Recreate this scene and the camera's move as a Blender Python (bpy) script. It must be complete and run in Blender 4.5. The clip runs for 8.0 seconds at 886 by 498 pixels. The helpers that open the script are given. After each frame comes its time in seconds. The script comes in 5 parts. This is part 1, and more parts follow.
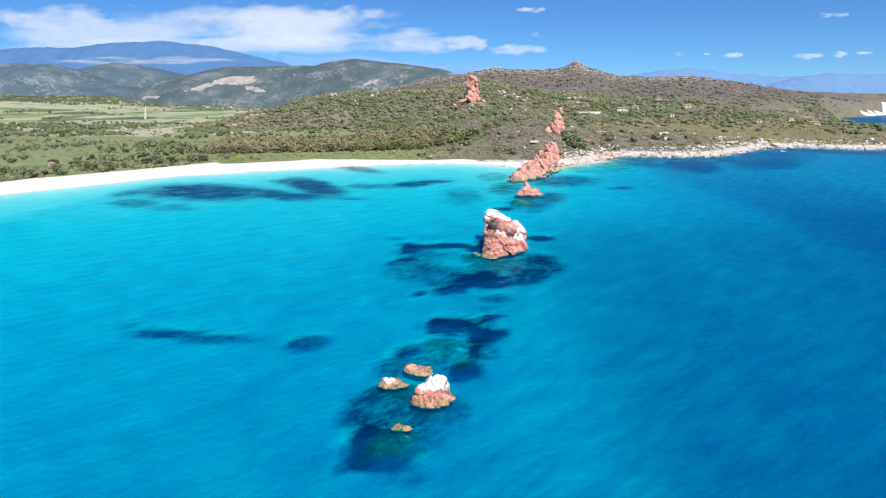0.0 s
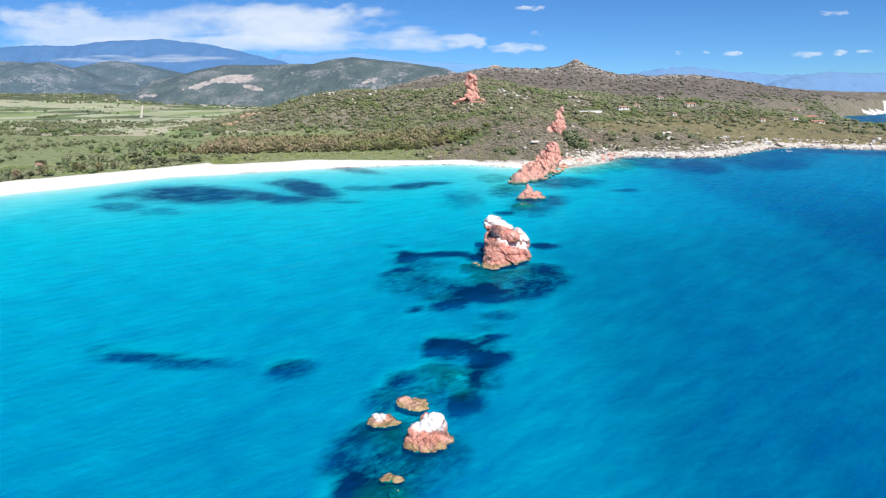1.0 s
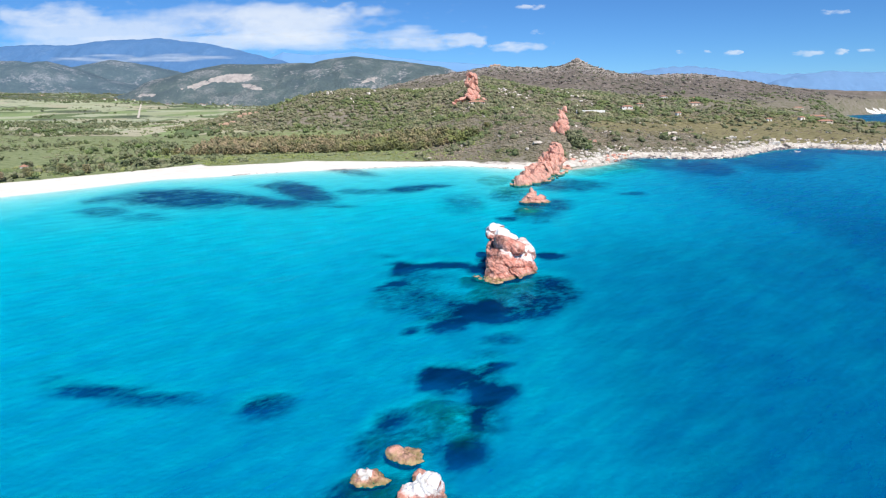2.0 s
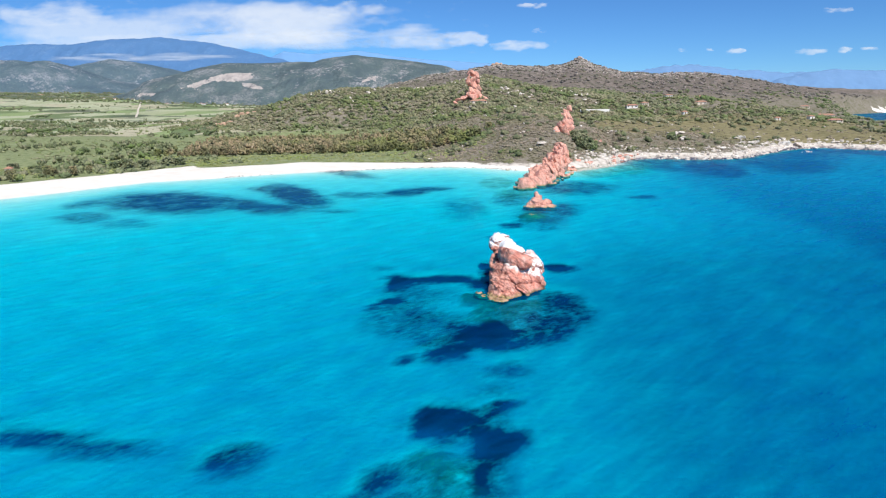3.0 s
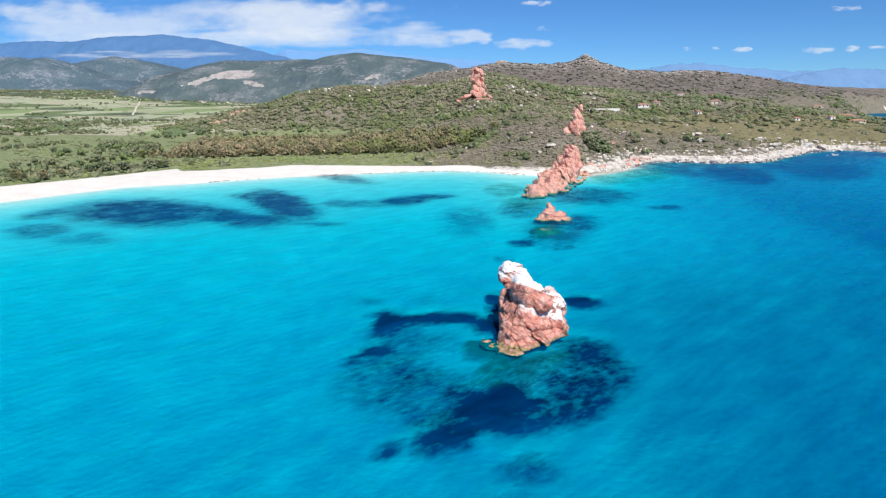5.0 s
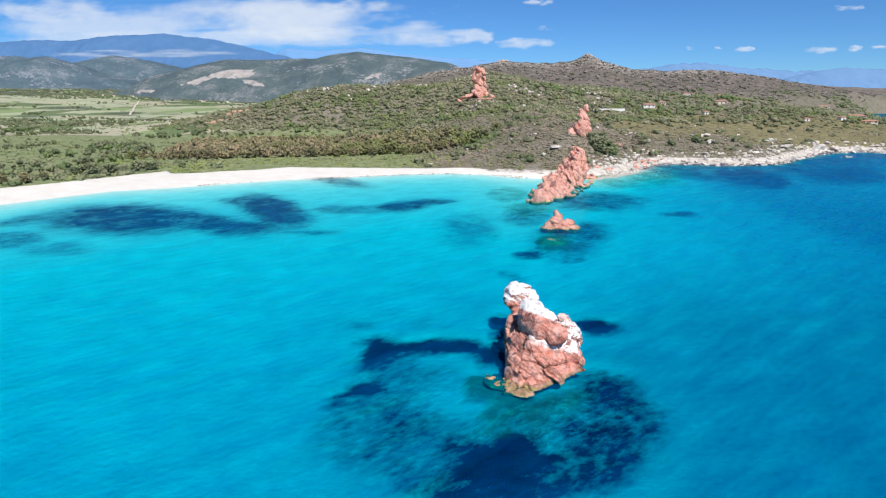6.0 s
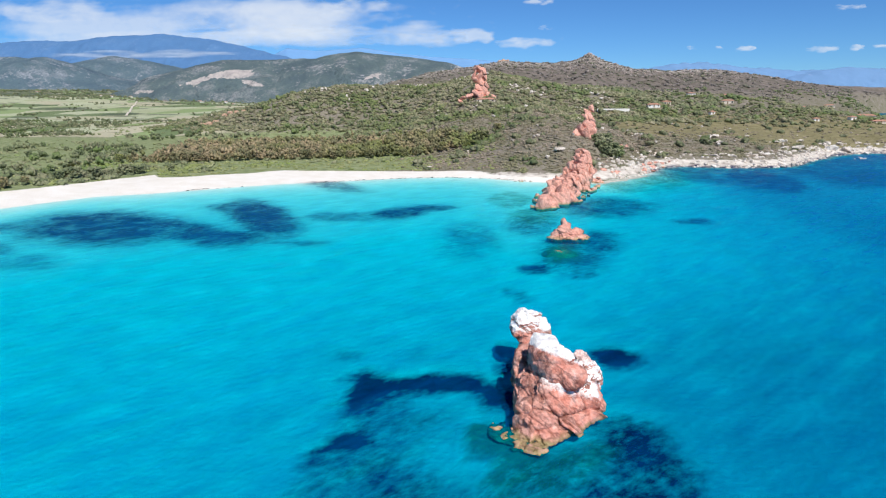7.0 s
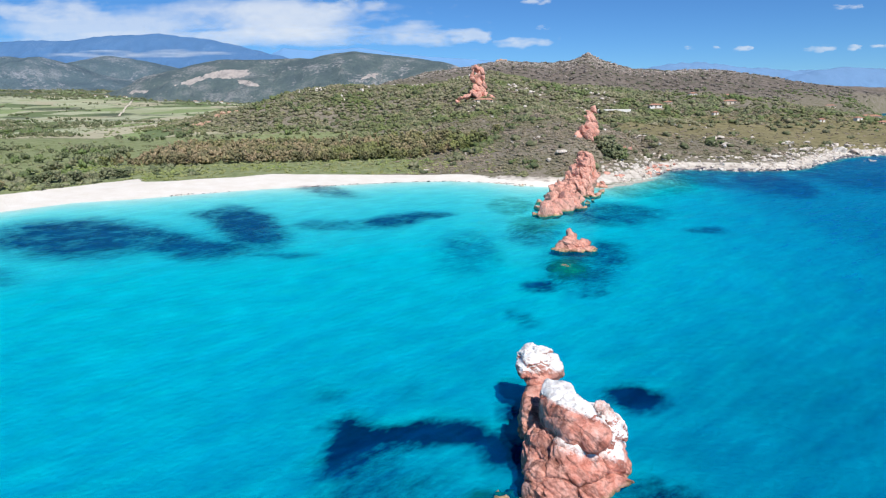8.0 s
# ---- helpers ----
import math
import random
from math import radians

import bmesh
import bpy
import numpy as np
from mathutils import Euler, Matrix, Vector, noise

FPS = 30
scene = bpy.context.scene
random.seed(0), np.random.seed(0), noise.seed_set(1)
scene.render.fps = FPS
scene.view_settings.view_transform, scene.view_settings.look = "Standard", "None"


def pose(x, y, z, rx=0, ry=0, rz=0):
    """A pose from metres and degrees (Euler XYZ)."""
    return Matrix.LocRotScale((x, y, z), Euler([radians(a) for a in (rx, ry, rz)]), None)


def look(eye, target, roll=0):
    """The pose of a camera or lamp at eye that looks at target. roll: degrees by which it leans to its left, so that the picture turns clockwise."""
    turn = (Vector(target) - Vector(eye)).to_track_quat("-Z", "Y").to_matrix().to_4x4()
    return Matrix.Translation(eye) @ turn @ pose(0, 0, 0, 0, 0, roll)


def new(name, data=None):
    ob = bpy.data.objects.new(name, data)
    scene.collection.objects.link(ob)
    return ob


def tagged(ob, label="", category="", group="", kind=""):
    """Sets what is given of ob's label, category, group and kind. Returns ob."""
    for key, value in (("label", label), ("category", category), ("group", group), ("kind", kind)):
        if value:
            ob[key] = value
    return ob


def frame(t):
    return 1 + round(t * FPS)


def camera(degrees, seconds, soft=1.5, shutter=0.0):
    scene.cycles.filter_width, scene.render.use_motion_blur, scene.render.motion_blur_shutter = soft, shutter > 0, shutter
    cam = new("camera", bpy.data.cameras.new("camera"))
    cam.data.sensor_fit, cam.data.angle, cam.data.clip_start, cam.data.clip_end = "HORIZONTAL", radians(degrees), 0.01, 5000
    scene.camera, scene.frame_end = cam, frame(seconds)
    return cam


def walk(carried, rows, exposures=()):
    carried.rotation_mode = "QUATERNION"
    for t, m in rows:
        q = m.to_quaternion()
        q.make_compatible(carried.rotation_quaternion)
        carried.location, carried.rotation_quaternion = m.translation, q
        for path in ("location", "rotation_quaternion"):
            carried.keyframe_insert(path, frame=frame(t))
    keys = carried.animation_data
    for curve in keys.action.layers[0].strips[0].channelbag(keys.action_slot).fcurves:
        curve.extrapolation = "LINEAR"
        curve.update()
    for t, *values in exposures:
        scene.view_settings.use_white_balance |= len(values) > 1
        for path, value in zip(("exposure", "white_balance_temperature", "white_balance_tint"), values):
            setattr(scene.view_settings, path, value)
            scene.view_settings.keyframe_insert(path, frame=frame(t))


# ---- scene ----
# ---- camera and its flight ----
cam = camera(72.0, 8.0, soft=1.2)
PATH = [
    (0, (0.767, -2.891, 35.751), (0.679, -0.948, 35.286), -0.4),
    (0.5, (0.66, 1.574, 35.947), (0.575, 3.516, 35.48), -0.4),
    (1, (0.621, 6.431, 36.114), (0.536, 8.374, 35.644), -0.4),
    (1.5, (0.577, 11.794, 36.184), (0.492, 13.736, 35.713), -0.4),
    (3, (0.421, 29.558, 36.277), (0.33, 31.498, 35.802), -0.5),
    (3.5, (0.326, 35.395, 36.364), (0.232, 37.335, 35.886), -0.4),
    (4, (0.116, 41.361, 36.471), (0.021, 43.3, 35.991), -0.4),
    (4.5, (0.097, 47.523, 36.488), (-0.001, 49.462, 36.008), -0.4),
    (6, (-0.259, 66.38, 36.638), (-0.363, 68.319, 36.156), -0.3),
    (6.5, (-0.367, 72.678, 36.647), (-0.473, 74.617, 36.165), -0.4),
    (7, (-0.515, 79.044, 36.709), (-0.621, 80.983, 36.227), -0.4),
    (7.5, (-0.648, 85.339, 36.734), (-0.753, 87.278, 36.253), -0.4),
    (8, (-0.891, 91.27, 36.961), (-0.989, 93.209, 36.479), -0.4),
]
walk(cam, [(t, look(eye, target, roll)) for t, eye, target, roll in PATH], exposures=[(0, 0.21), (4, 0.15), (8, 0.06)])

# ---- sky, sun, exposure ----
SUN_AZ, SUN_EL = radians(158), radians(49)   # where the sun stands, clockwise from +y
world = bpy.data.worlds.new("sky")
scene.world = world
world.use_nodes = True
wn = world.node_tree
sky = wn.nodes.new("ShaderNodeTexSky")
sky.sky_type = "NISHITA"
sky.sun_disc = False
sky.sun_elevation, sky.sun_rotation = SUN_EL, SUN_AZ
sky.altitude, sky.air_density, sky.dust_density, sky.ozone_density = 2500, 1.0, 0.0, 8.0
wn.nodes["Background"].inputs["Strength"].default_value = 0.092
tint = wn.nodes.new("ShaderNodeMix")
tint.data_type, tint.blend_type = "RGBA", "MULTIPLY"
tint.inputs[0].default_value, tint.inputs[7].default_value = 1.0, (0.56, 0.86, 1.08, 1)
wn.links.new(sky.outputs[0], tint.inputs[6])
wn.links.new(tint.outputs[2], wn.nodes["Background"].inputs["Color"])
sun = new("sun", bpy.data.lights.new("sun", "SUN"))
sun.data.energy, sun.data.angle, sun.data.color = 5.0, radians(0.5), (1.0, 0.96, 0.9)
sun_way = Vector((math.sin(SUN_AZ) * math.cos(SUN_EL), math.cos(SUN_AZ) * math.cos(SUN_EL), math.sin(SUN_EL)))
sun.matrix_world = look(sun_way * 500 + Vector((0, 200, 0)), (0, 200, 0))



# ---- noise and small helpers ----
def hash3(i, j, k):
    n = (i * 374761393 + j * 668265263 + k * 1274126177).astype(np.int64) & 0x7FFFFFFF
    n = ((n ^ (n >> 13)) * 1103515245) & 0x7FFFFFFF
    n = ((n ^ (n >> 16)) * 12345677) & 0x7FFFFFFF
    return ((n ^ (n >> 15)) & 0xFFFF) / 65535.0


def vnoise(x, y, z=0.0):
    """Smooth value noise in -1..1 on arrays."""
    x, y, z = np.broadcast_arrays(np.asarray(x, float), np.asarray(y, float), np.asarray(z, float))
    i, j, k = (np.floor(a).astype(np.int64) for a in (x, y, z))
    u, v, w = x - i, y - j, z - k
    u, v, w = (a * a * (3 - 2 * a) for a in (u, v, w))
    out = 0
    for a in (0, 1):
        for b in (0, 1):
            for c in (0, 1):
                out = out + hash3(i + a, j + b, k + c) * (u if a else 1 - u) * (v if b else 1 - v) * (w if c else 1 - w)
    return out * 2 - 1


def fbm(x, y, z=0.0, octaves=4):
    total, amp = 0, 0.5
    for o in range(octaves):
        total = total + amp * vnoise(np.asarray(x) * 2 ** o + 17.3 * o, np.asarray(y) * 2 ** o + 5.1 * o, np.asarray(z) * 2 ** o + 9.7 * o)
        amp *= 0.5
    return total


def smooth(a, b, x):
    t = np.clip((np.asarray(x, float) - a) / (b - a), 0, 1)
    return t * t * (3 - 2 * t)


def curve(pairs, v):
    return np.interp(v, [p[0] for p in pairs], [p[1] for p in pairs])


def mesh_of(name, verts, faces, material=None, shade=True):
    """A mesh from arrays; faces of one size."""
    me = bpy.data.meshes.new(name)
    verts, faces = np.asarray(verts, np.float32), np.asarray(faces, np.int32)
    n, k = faces.shape
    me.vertices.add(len(verts))
    me.vertices.foreach_set("co", verts.ravel())
    me.loops.add(n * k)
    me.loops.foreach_set("vertex_index", faces.ravel())
    me.polygons.add(n)
    me.polygons.foreach_set("loop_start", np.arange(0, n * k, k, dtype=np.int32))
    me.update(calc_edges=True)
    me.validate()
    if shade:
        me.polygons.foreach_set("use_smooth", np.ones(n, dtype=bool))
    if material:
        me.materials.append(material)
    return me


def give(me, name, values):
    me.attributes.new(name, "FLOAT", "POINT").data.foreach_set("value", np.asarray(values, np.float32).ravel())


def grid_faces(nx, ny):
    i = np.arange(nx * ny).reshape(ny, nx)
    return np.stack([i[:-1, :-1], i[:-1, 1:], i[1:, 1:], i[1:, :-1]], -1).reshape(-1, 4)


def spread(*parts):
    """Joins ranges (start, end, step) into one rising list."""
    return np.unique(np.round(np.concatenate([np.arange(a, b, s) for a, b, s in parts]), 3))


# ---- materials ----
class Nodes:
    """A short hand for node materials."""

    def __init__(self, name):
        self.mat = bpy.data.materials.new(name)
        self.mat.use_nodes = True
        self.tree = self.mat.node_tree
        self.bsdf = self.tree.nodes["Principled BSDF"]
        self.out = self.tree.nodes["Material Output"]
        self.geo = None

    def add(self, kind, **inputs):
        node = self.tree.nodes.new(kind)
        for key, value in inputs.items():
            self.put(node, key, value)
        return node

    def put(self, node, key, value):
        socket = node.inputs[int(key[1:])] if key[0] == "i" and key[1:].isdigit() else node.inputs[key]
        if isinstance(value, bpy.types.NodeSocket):
            self.tree.links.new(value, socket)
        else:
            socket.default_value = value

    def place(self):
        if not self.geo:
            self.geo = self.add("ShaderNodeNewGeometry")
        return self.geo.outputs["Position"]

    def noise(self, scale, detail=4.0, rough=0.55, at=None, stretch=None):
        at = at or self.place()
        if stretch:
            m = self.add("ShaderNodeMapping", Vector=at, Scale=stretch)
            at = m.outputs[0]
        return self.add("ShaderNodeTexNoise", Vector=at, Scale=scale, Detail=detail, Roughness=rough).outputs["Fac"]

    def cells(self, scale, out="Distance", feature="F1", at=None):
        node = self.add("ShaderNodeTexVoronoi", Vector=at or self.place(), Scale=scale)
        node.feature = feature
        return node.outputs[out]

    def ramp(self, fac, *stops):
        node = self.add("ShaderNodeValToRGB", Fac=fac)
        el = node.color_ramp.elements
        while len(el) < len(stops):
            el.new(0.5)
        for e, (p, c) in zip(el, stops):
            e.position, e.color = p, (*c, 1) if isinstance(c, tuple) else (c, c, c, 1)
        return node.outputs[0]

    def mix(self, fac, a, b, mode="MIX"):
        node = self.tree.nodes.new("ShaderNodeMix")
        node.data_type, node.blend_type = "RGBA", mode
        for i, v in ((0, fac), (6, a), (7, b)):
            if isinstance(v, bpy.types.NodeSocket):
                self.tree.links.new(v, node.inputs[i])
            else:
                node.inputs[i].default_value = (*v, 1) if isinstance(v, tuple) else v
        return node.outputs[2]

    def math(self, op, a, b=0.0, clamp=False):
        node = self.tree.nodes.new("ShaderNodeMath")
        node.operation, node.use_clamp = op, clamp
        for i, v in enumerate((a, b)):
            if isinstance(v, bpy.types.NodeSocket):
                self.tree.links.new(v, node.inputs[i])
            else:
                node.inputs[i].default_value = v
        return node.outputs[0]

    def attr(self, name):
        node = self.add("ShaderNodeAttribute")
        node.attribute_name = name
        return node.outputs["Fac"]

    def island(self):
        self.place()
        return self.geo.outputs["Random Per Island"]

    def bump(self, height, strength=0.5, distance=0.1):
        node = self.add("ShaderNodeBump", Height=height, Strength=strength, Distance=distance)
        return node.outputs[0]

    def done(self, color, rough=0.85, normal=None, spec=0.3, metal=0.0):
        self.put(self.bsdf, "Base Color", color if isinstance(color, bpy.types.NodeSocket) else (*color, 1))
        self.put(self.bsdf, "Roughness", rough)
        self.put(self.bsdf, "Specular IOR Level", spec)
        self.put(self.bsdf, "Metallic", metal)
        if normal:
            self.put(self.bsdf, "Normal", normal)
        return self.mat


def ground_material():
    n = Nodes("ground")
    mid, fine = n.noise(0.11, 5), n.noise(0.7, 5)
    scrub = n.ramp(mid, (0.30, (0.14, 0.138, 0.082)), (0.48, (0.205, 0.185, 0.135)), (0.60, (0.255, 0.22, 0.185)), (0.75, (0.18, 0.185, 0.10)))
    scrub = n.mix(n.ramp(fine, (0.48, 0.0), (0.75, 0.5)), scrub, (0.24, 0.205, 0.165))
    scrub = n.mix(n.ramp(n.noise(0.45, 6, 0.75), (0.40, 0.7), (0.52, 0.0)), scrub, (0.095, 0.10, 0.055))
    moor = n.ramp(n.noise(0.06, 6, 0.7), (0.32, (0.085, 0.085, 0.06)), (0.5, (0.16, 0.135, 0.115)), (0.68, (0.23, 0.195, 0.17)))
    scrub = n.mix(n.attr("far"), scrub, moor)
    field = n.ramp(n.noise(0.012, 3, stretch=(0.5, 1.6, 1)), (0.3, (0.15, 0.17, 0.10)), (0.5, (0.22, 0.23, 0.14)), (0.7, (0.31, 0.29, 0.21)))
    lots = n.add("ShaderNodeMapping", Vector=n.place(), Scale=(0.013, 0.0085, 0.0), Rotation=(0, 0, 0.35))
    lot = n.add("ShaderNodeTexVoronoi", Vector=lots.outputs[0], Scale=1.0)
    tone = n.add("ShaderNodeSeparateXYZ", Vector=lot.outputs["Color"]).outputs[0]
    parcel = n.ramp(tone, (0.15, (0.14, 0.19, 0.085)), (0.18, (0.34, 0.37, 0.22)), (0.42, (0.37, 0.39, 0.25)), (0.44, (0.46, 0.43, 0.31)), (0.58, (0.42, 0.39, 0.27)), (0.60, (0.23, 0.30, 0.13)), (0.78, (0.25, 0.32, 0.14)), (0.80, (0.40, 0.42, 0.28)))
    field = n.mix(0.95, field, parcel)
    field = n.mix(n.ramp(mid, (0.55, 0.0), (0.72, 0.45)), field, (0.15, 0.18, 0.095))
    woods = n.math("ADD", n.noise(0.012, 6, 0.65, stretch=(0.5, 1.0, 1)), n.math("MULTIPLY", n.attr("woods"), 0.10))
    field = n.mix(n.ramp(woods, (0.54, 0.0), (0.60, 0.9)), field, (0.085, 0.105, 0.07))
    grass = n.ramp(n.noise(0.25, 5), (0.3, (0.14, 0.175, 0.08)), (0.55, (0.235, 0.27, 0.13)), (0.75, (0.31, 0.325, 0.19)))
    sand = n.ramp(n.noise(0.15, 4), (0.3, (0.70, 0.65, 0.575)), (0.7, (0.77, 0.735, 0.68)))
    rock = n.ramp(n.noise(0.3, 6), (0.3, (0.28, 0.24, 0.21)), (0.45, (0.52, 0.47, 0.41)), (0.68, (0.70, 0.65, 0.59)))
    weed = n.ramp(n.noise(0.35, 5), (0.3, (0.003, 0.004, 0.028)), (0.7, (0.010, 0.014, 0.07)))
    reef = n.ramp(n.noise(0.5, 5), (0.3, (0.025, 0.045, 0.028)), (0.55, (0.085, 0.115, 0.055)), (0.75, (0.27, 0.25, 0.11)))
    rag = n.math("MULTIPLY", n.math("SUBTRACT", n.noise(0.35, 6, 0.65), 0.5), 1.1)

    def mask(name, lo=0.4, hi=0.6, ragged=1.0):
        v = n.math("ADD", n.attr(name), n.math("MULTIPLY", rag, ragged))
        return n.ramp(v, (lo, 0.0), (hi, 1.0))

    col = n.mix(mask("field"), scrub, field)
    col = n.mix(mask("grass"), col, grass)
    heath = n.ramp(n.noise(0.3, 6, 0.65, stretch=(0.6, 1.2, 1)), (0.3, (0.12, 0.115, 0.055)), (0.5, (0.21, 0.185, 0.095)), (0.7, (0.28, 0.25, 0.15)))
    col = n.mix(mask("heath"), col, heath)
    col = n.mix(mask("rock"), col, rock)
    col = n.mix(mask("sand", 0.42, 0.52, 0.35), col, sand)
    drift = n.add("ShaderNodeMapping", Vector=n.place(), Rotation=(0, 0, -0.75)).outputs[0]
    tuft = n.math("MULTIPLY", n.math("SUBTRACT", n.noise(0.8, 6, 0.7, at=drift, stretch=(0.6, 1.2, 1)), 0.5), 1.1)
    tuft = n.math("ADD", tuft, n.math("MULTIPLY", n.math("SUBTRACT", n.noise(0.14, 4, 0.6), 0.5), 0.9))

    def cover(name, lo, hi):
        a = n.attr(name)
        v = n.math("ADD", a, n.math("MULTIPLY", tuft, n.ramp(a, (0.0, 0.0), (0.25, 1.0))))
        return n.ramp(v, (lo, 0.0), (hi, 1.0))

    col = n.mix(cover("weed", 0.0, 0.72), col, weed)
    col = n.mix(n.math("MULTIPLY", cover("reef", 0.15, 0.8), 0.8), col, reef)
    return n.done(col, 0.95, n.bump(n.noise(0.8, 6), 0.6, 0.6), 0.15)


def water_material():
    n = Nodes("sea_water")
    tone = n.attr("deep")
    body = n.ramp(tone, (0.0, (0.0, 0.245, 0.54)), (0.4, (0.0, 0.17, 0.48)), (0.85, (0.0, 0.075, 0.25)))
    patch = n.noise(0.035, 3)
    body = n.mix(n.ramp(patch, (0.35, 0.0), (0.7, 0.3)), body, (0.0, 0.10, 0.33))
    scatter = n.add("ShaderNodeBsdfDiffuse", Color=body)
    clear = n.add("ShaderNodeBsdfTransparent", Color=n.ramp(tone, (0.0, (0.75, 0.98, 1.0)), (0.08, (0.42, 0.96, 1.0)), (0.25, (0.01, 0.90, 1.0)), (1.0, (0.0, 0.735, 0.935))))
    inner = n.add("ShaderNodeMixShader", i0=0.5, i1=clear.outputs[0], i2=scatter.outputs[0])
    turned = n.add("ShaderNodeMapping", Vector=n.place(), Rotation=(0, 0, -0.75)).outputs[0]
    chop = n.noise(0.75, 3, 0.55, at=turned, stretch=(0.42, 1.25, 1.0))
    ripple = n.math("ADD", n.math("MULTIPLY", n.noise(0.24, 3, 0.5, at=turned, stretch=(0.4, 1.2, 1.0)), 0.6), n.math("MULTIPLY", chop, 0.4))
    # Light and dark of wave slopes, painted by shifting the water's opacity.
    n.put(inner, "i0", n.math("ADD", n.attr("murk"), n.math("MULTIPLY", n.math("SUBTRACT", ripple, 0.5), n.ramp(n.attr("murk"), (0.0, 0.0), (0.2, 0.8))), True))
    swell = n.noise(0.08, 3, 0.5, at=turned, stretch=(0.5, 1.6, 1.0))
    height = n.math("ADD", n.math("MULTIPLY", ripple, 0.5), n.math("MULTIPLY", swell, 1.0))
    bump = n.bump(height, 1.0, 0.45)
    n.put(scatter, "Normal", bump)
    gloss = n.add("ShaderNodeBsdfGlossy", Roughness=0.12, Normal=bump)
    fres = n.add("ShaderNodeFresnel", IOR=1.2, Normal=bump)
    both = n.add("ShaderNodeMixShader", i0=n.math("MULTIPLY", fres.outputs[0], 0.13), i1=inner.outputs[0], i2=gloss.outputs[0])
    n.tree.links.new(both.outputs[0], n.out.inputs["Surface"])
    return n.mat


def red_rock_material(guano):
    """Red porphyry; guano: whether birds whiten its upper ledges; weed and lime at the waterline."""
    n = Nodes("red_porphyry_white_topped" if guano else "red_porphyry")
    big, mid, fine = n.noise(0.16, 4), n.noise(0.9, 6, 0.65), n.noise(5.0, 5, 0.6)
    col = n.ramp(mid, (0.30, (0.44, 0.14, 0.095)), (0.46, (0.73, 0.31, 0.235)), (0.70, (0.89, 0.53, 0.44)))
    col = n.mix(n.ramp(big, (0.4, 0.0), (0.65, 0.5)), col, (0.74, 0.45, 0.35))
    col = n.mix(n.ramp(fine, (0.45, 0.0), (0.75, 0.3)), col, (0.30, 0.10, 0.07))
    lean = n.add("ShaderNodeMapping", Vector=n.place(), Rotation=(0, -0.75, 0)).outputs[0]
    # Cracks along the dip: dark colour paints their shade, the bump their relief.
    seam = n.ramp(n.noise(0.55, 6, 0.7, at=lean, stretch=(0.35, 1.0, 1.8)), (0.39, 1.0), (0.46, 0.0))
    col = n.mix(n.math("MULTIPLY", seam, 0.6), col, (0.20, 0.07, 0.05))
    # Broad dark bands painted at random for the shade of wide crevices.
    crevice_shade = n.ramp(n.noise(0.2, 4, 0.6, at=lean, stretch=(0.5, 1.0, 1.5)), (0.44, 0.0), (0.475, 1.0), (0.50, 0.0))
    col = n.mix(n.math("MULTIPLY", crevice_shade, 0.65), col, (0.17, 0.06, 0.045))
    if not guano:
        col = n.mix(0.3, col, (0.74, 0.45, 0.36))
    if guano:
        split = n.add("ShaderNodeSeparateXYZ", Vector=n.geo.outputs["Normal"])
        up = n.math("ADD", split.outputs["Z"], n.math("MULTIPLY", n.math("SUBTRACT", mid, 0.5), 0.9))
        streak = n.math("ADD", n.math("MULTIPLY", n.math("SUBTRACT", fine, 0.5), 0.8), n.math("MULTIPLY", n.math("SUBTRACT", mid, 0.5), 0.7))
        white = n.math("MULTIPLY", n.ramp(up, (-0.25, 0.0), (0.25, 1.0)), n.ramp(n.math("ADD", n.attr("guano"), streak), (0.15, 0.0), (0.6, 1.0)))
        col = n.mix(white, col, n.ramp(n.noise(1.6, 5, 0.6), (0.30, (0.88, 0.79, 0.73)), (0.5, (0.97, 0.95, 0.93))))
    pos2 = n.add("ShaderNodeSeparateXYZ", Vector=n.place())
    wet = n.math("ADD", pos2.outputs["Z"], n.math("MULTIPLY", n.math("SUBTRACT", mid, 0.5), 1.6))
    algae = n.ramp(n.noise(1.5, 4), (0.35, (0.22, 0.17, 0.075)), (0.65, (0.52, 0.41, 0.21)))
    col = n.mix(n.ramp(wet, (0.0, 1.0), (0.7, 0.0)), col, algae)
    col = n.mix(n.ramp(n.math("ADD", n.math("MULTIPLY", pos2.outputs["Z"], -1.0), n.math("MULTIPLY", mid, 0.4)), (0.25, 0.0), (0.6, 1.0)), col, n.ramp(n.noise(0.5, 5), (0.3, (0.06, 0.08, 0.05)), (0.55, (0.20, 0.22, 0.12)), (0.75, (0.50, 0.42, 0.19))))
    height = n.math("ADD", n.math("MULTIPLY", n.noise(1.1, 8, 0.72, at=lean, stretch=(0.6, 1.0, 1.3)), 1.0), n.math("MULTIPLY", n.math("ADD", fine, seam), 0.3))
    return n.done(col, 0.92, n.bump(height, 1.0, 0.4), 0.15)


def granite_material():
    n = Nodes("pale_granite")
    col = n.ramp(n.noise(0.5, 6, 0.65), (0.30, (0.20, 0.18, 0.16)), (0.40, (0.56, 0.51, 0.46)), (0.60, (0.80, 0.76, 0.70)))
    col = n.mix(n.ramp(n.island(), (0.0, 0.0), (0.6, 0.4), (1.0, 0.6)), col, (0.55, 0.46, 0.39))
    return n.done(col, 0.92, n.bump(n.noise(1.4, 7, 0.7), 1.0, 0.6), 0.2)


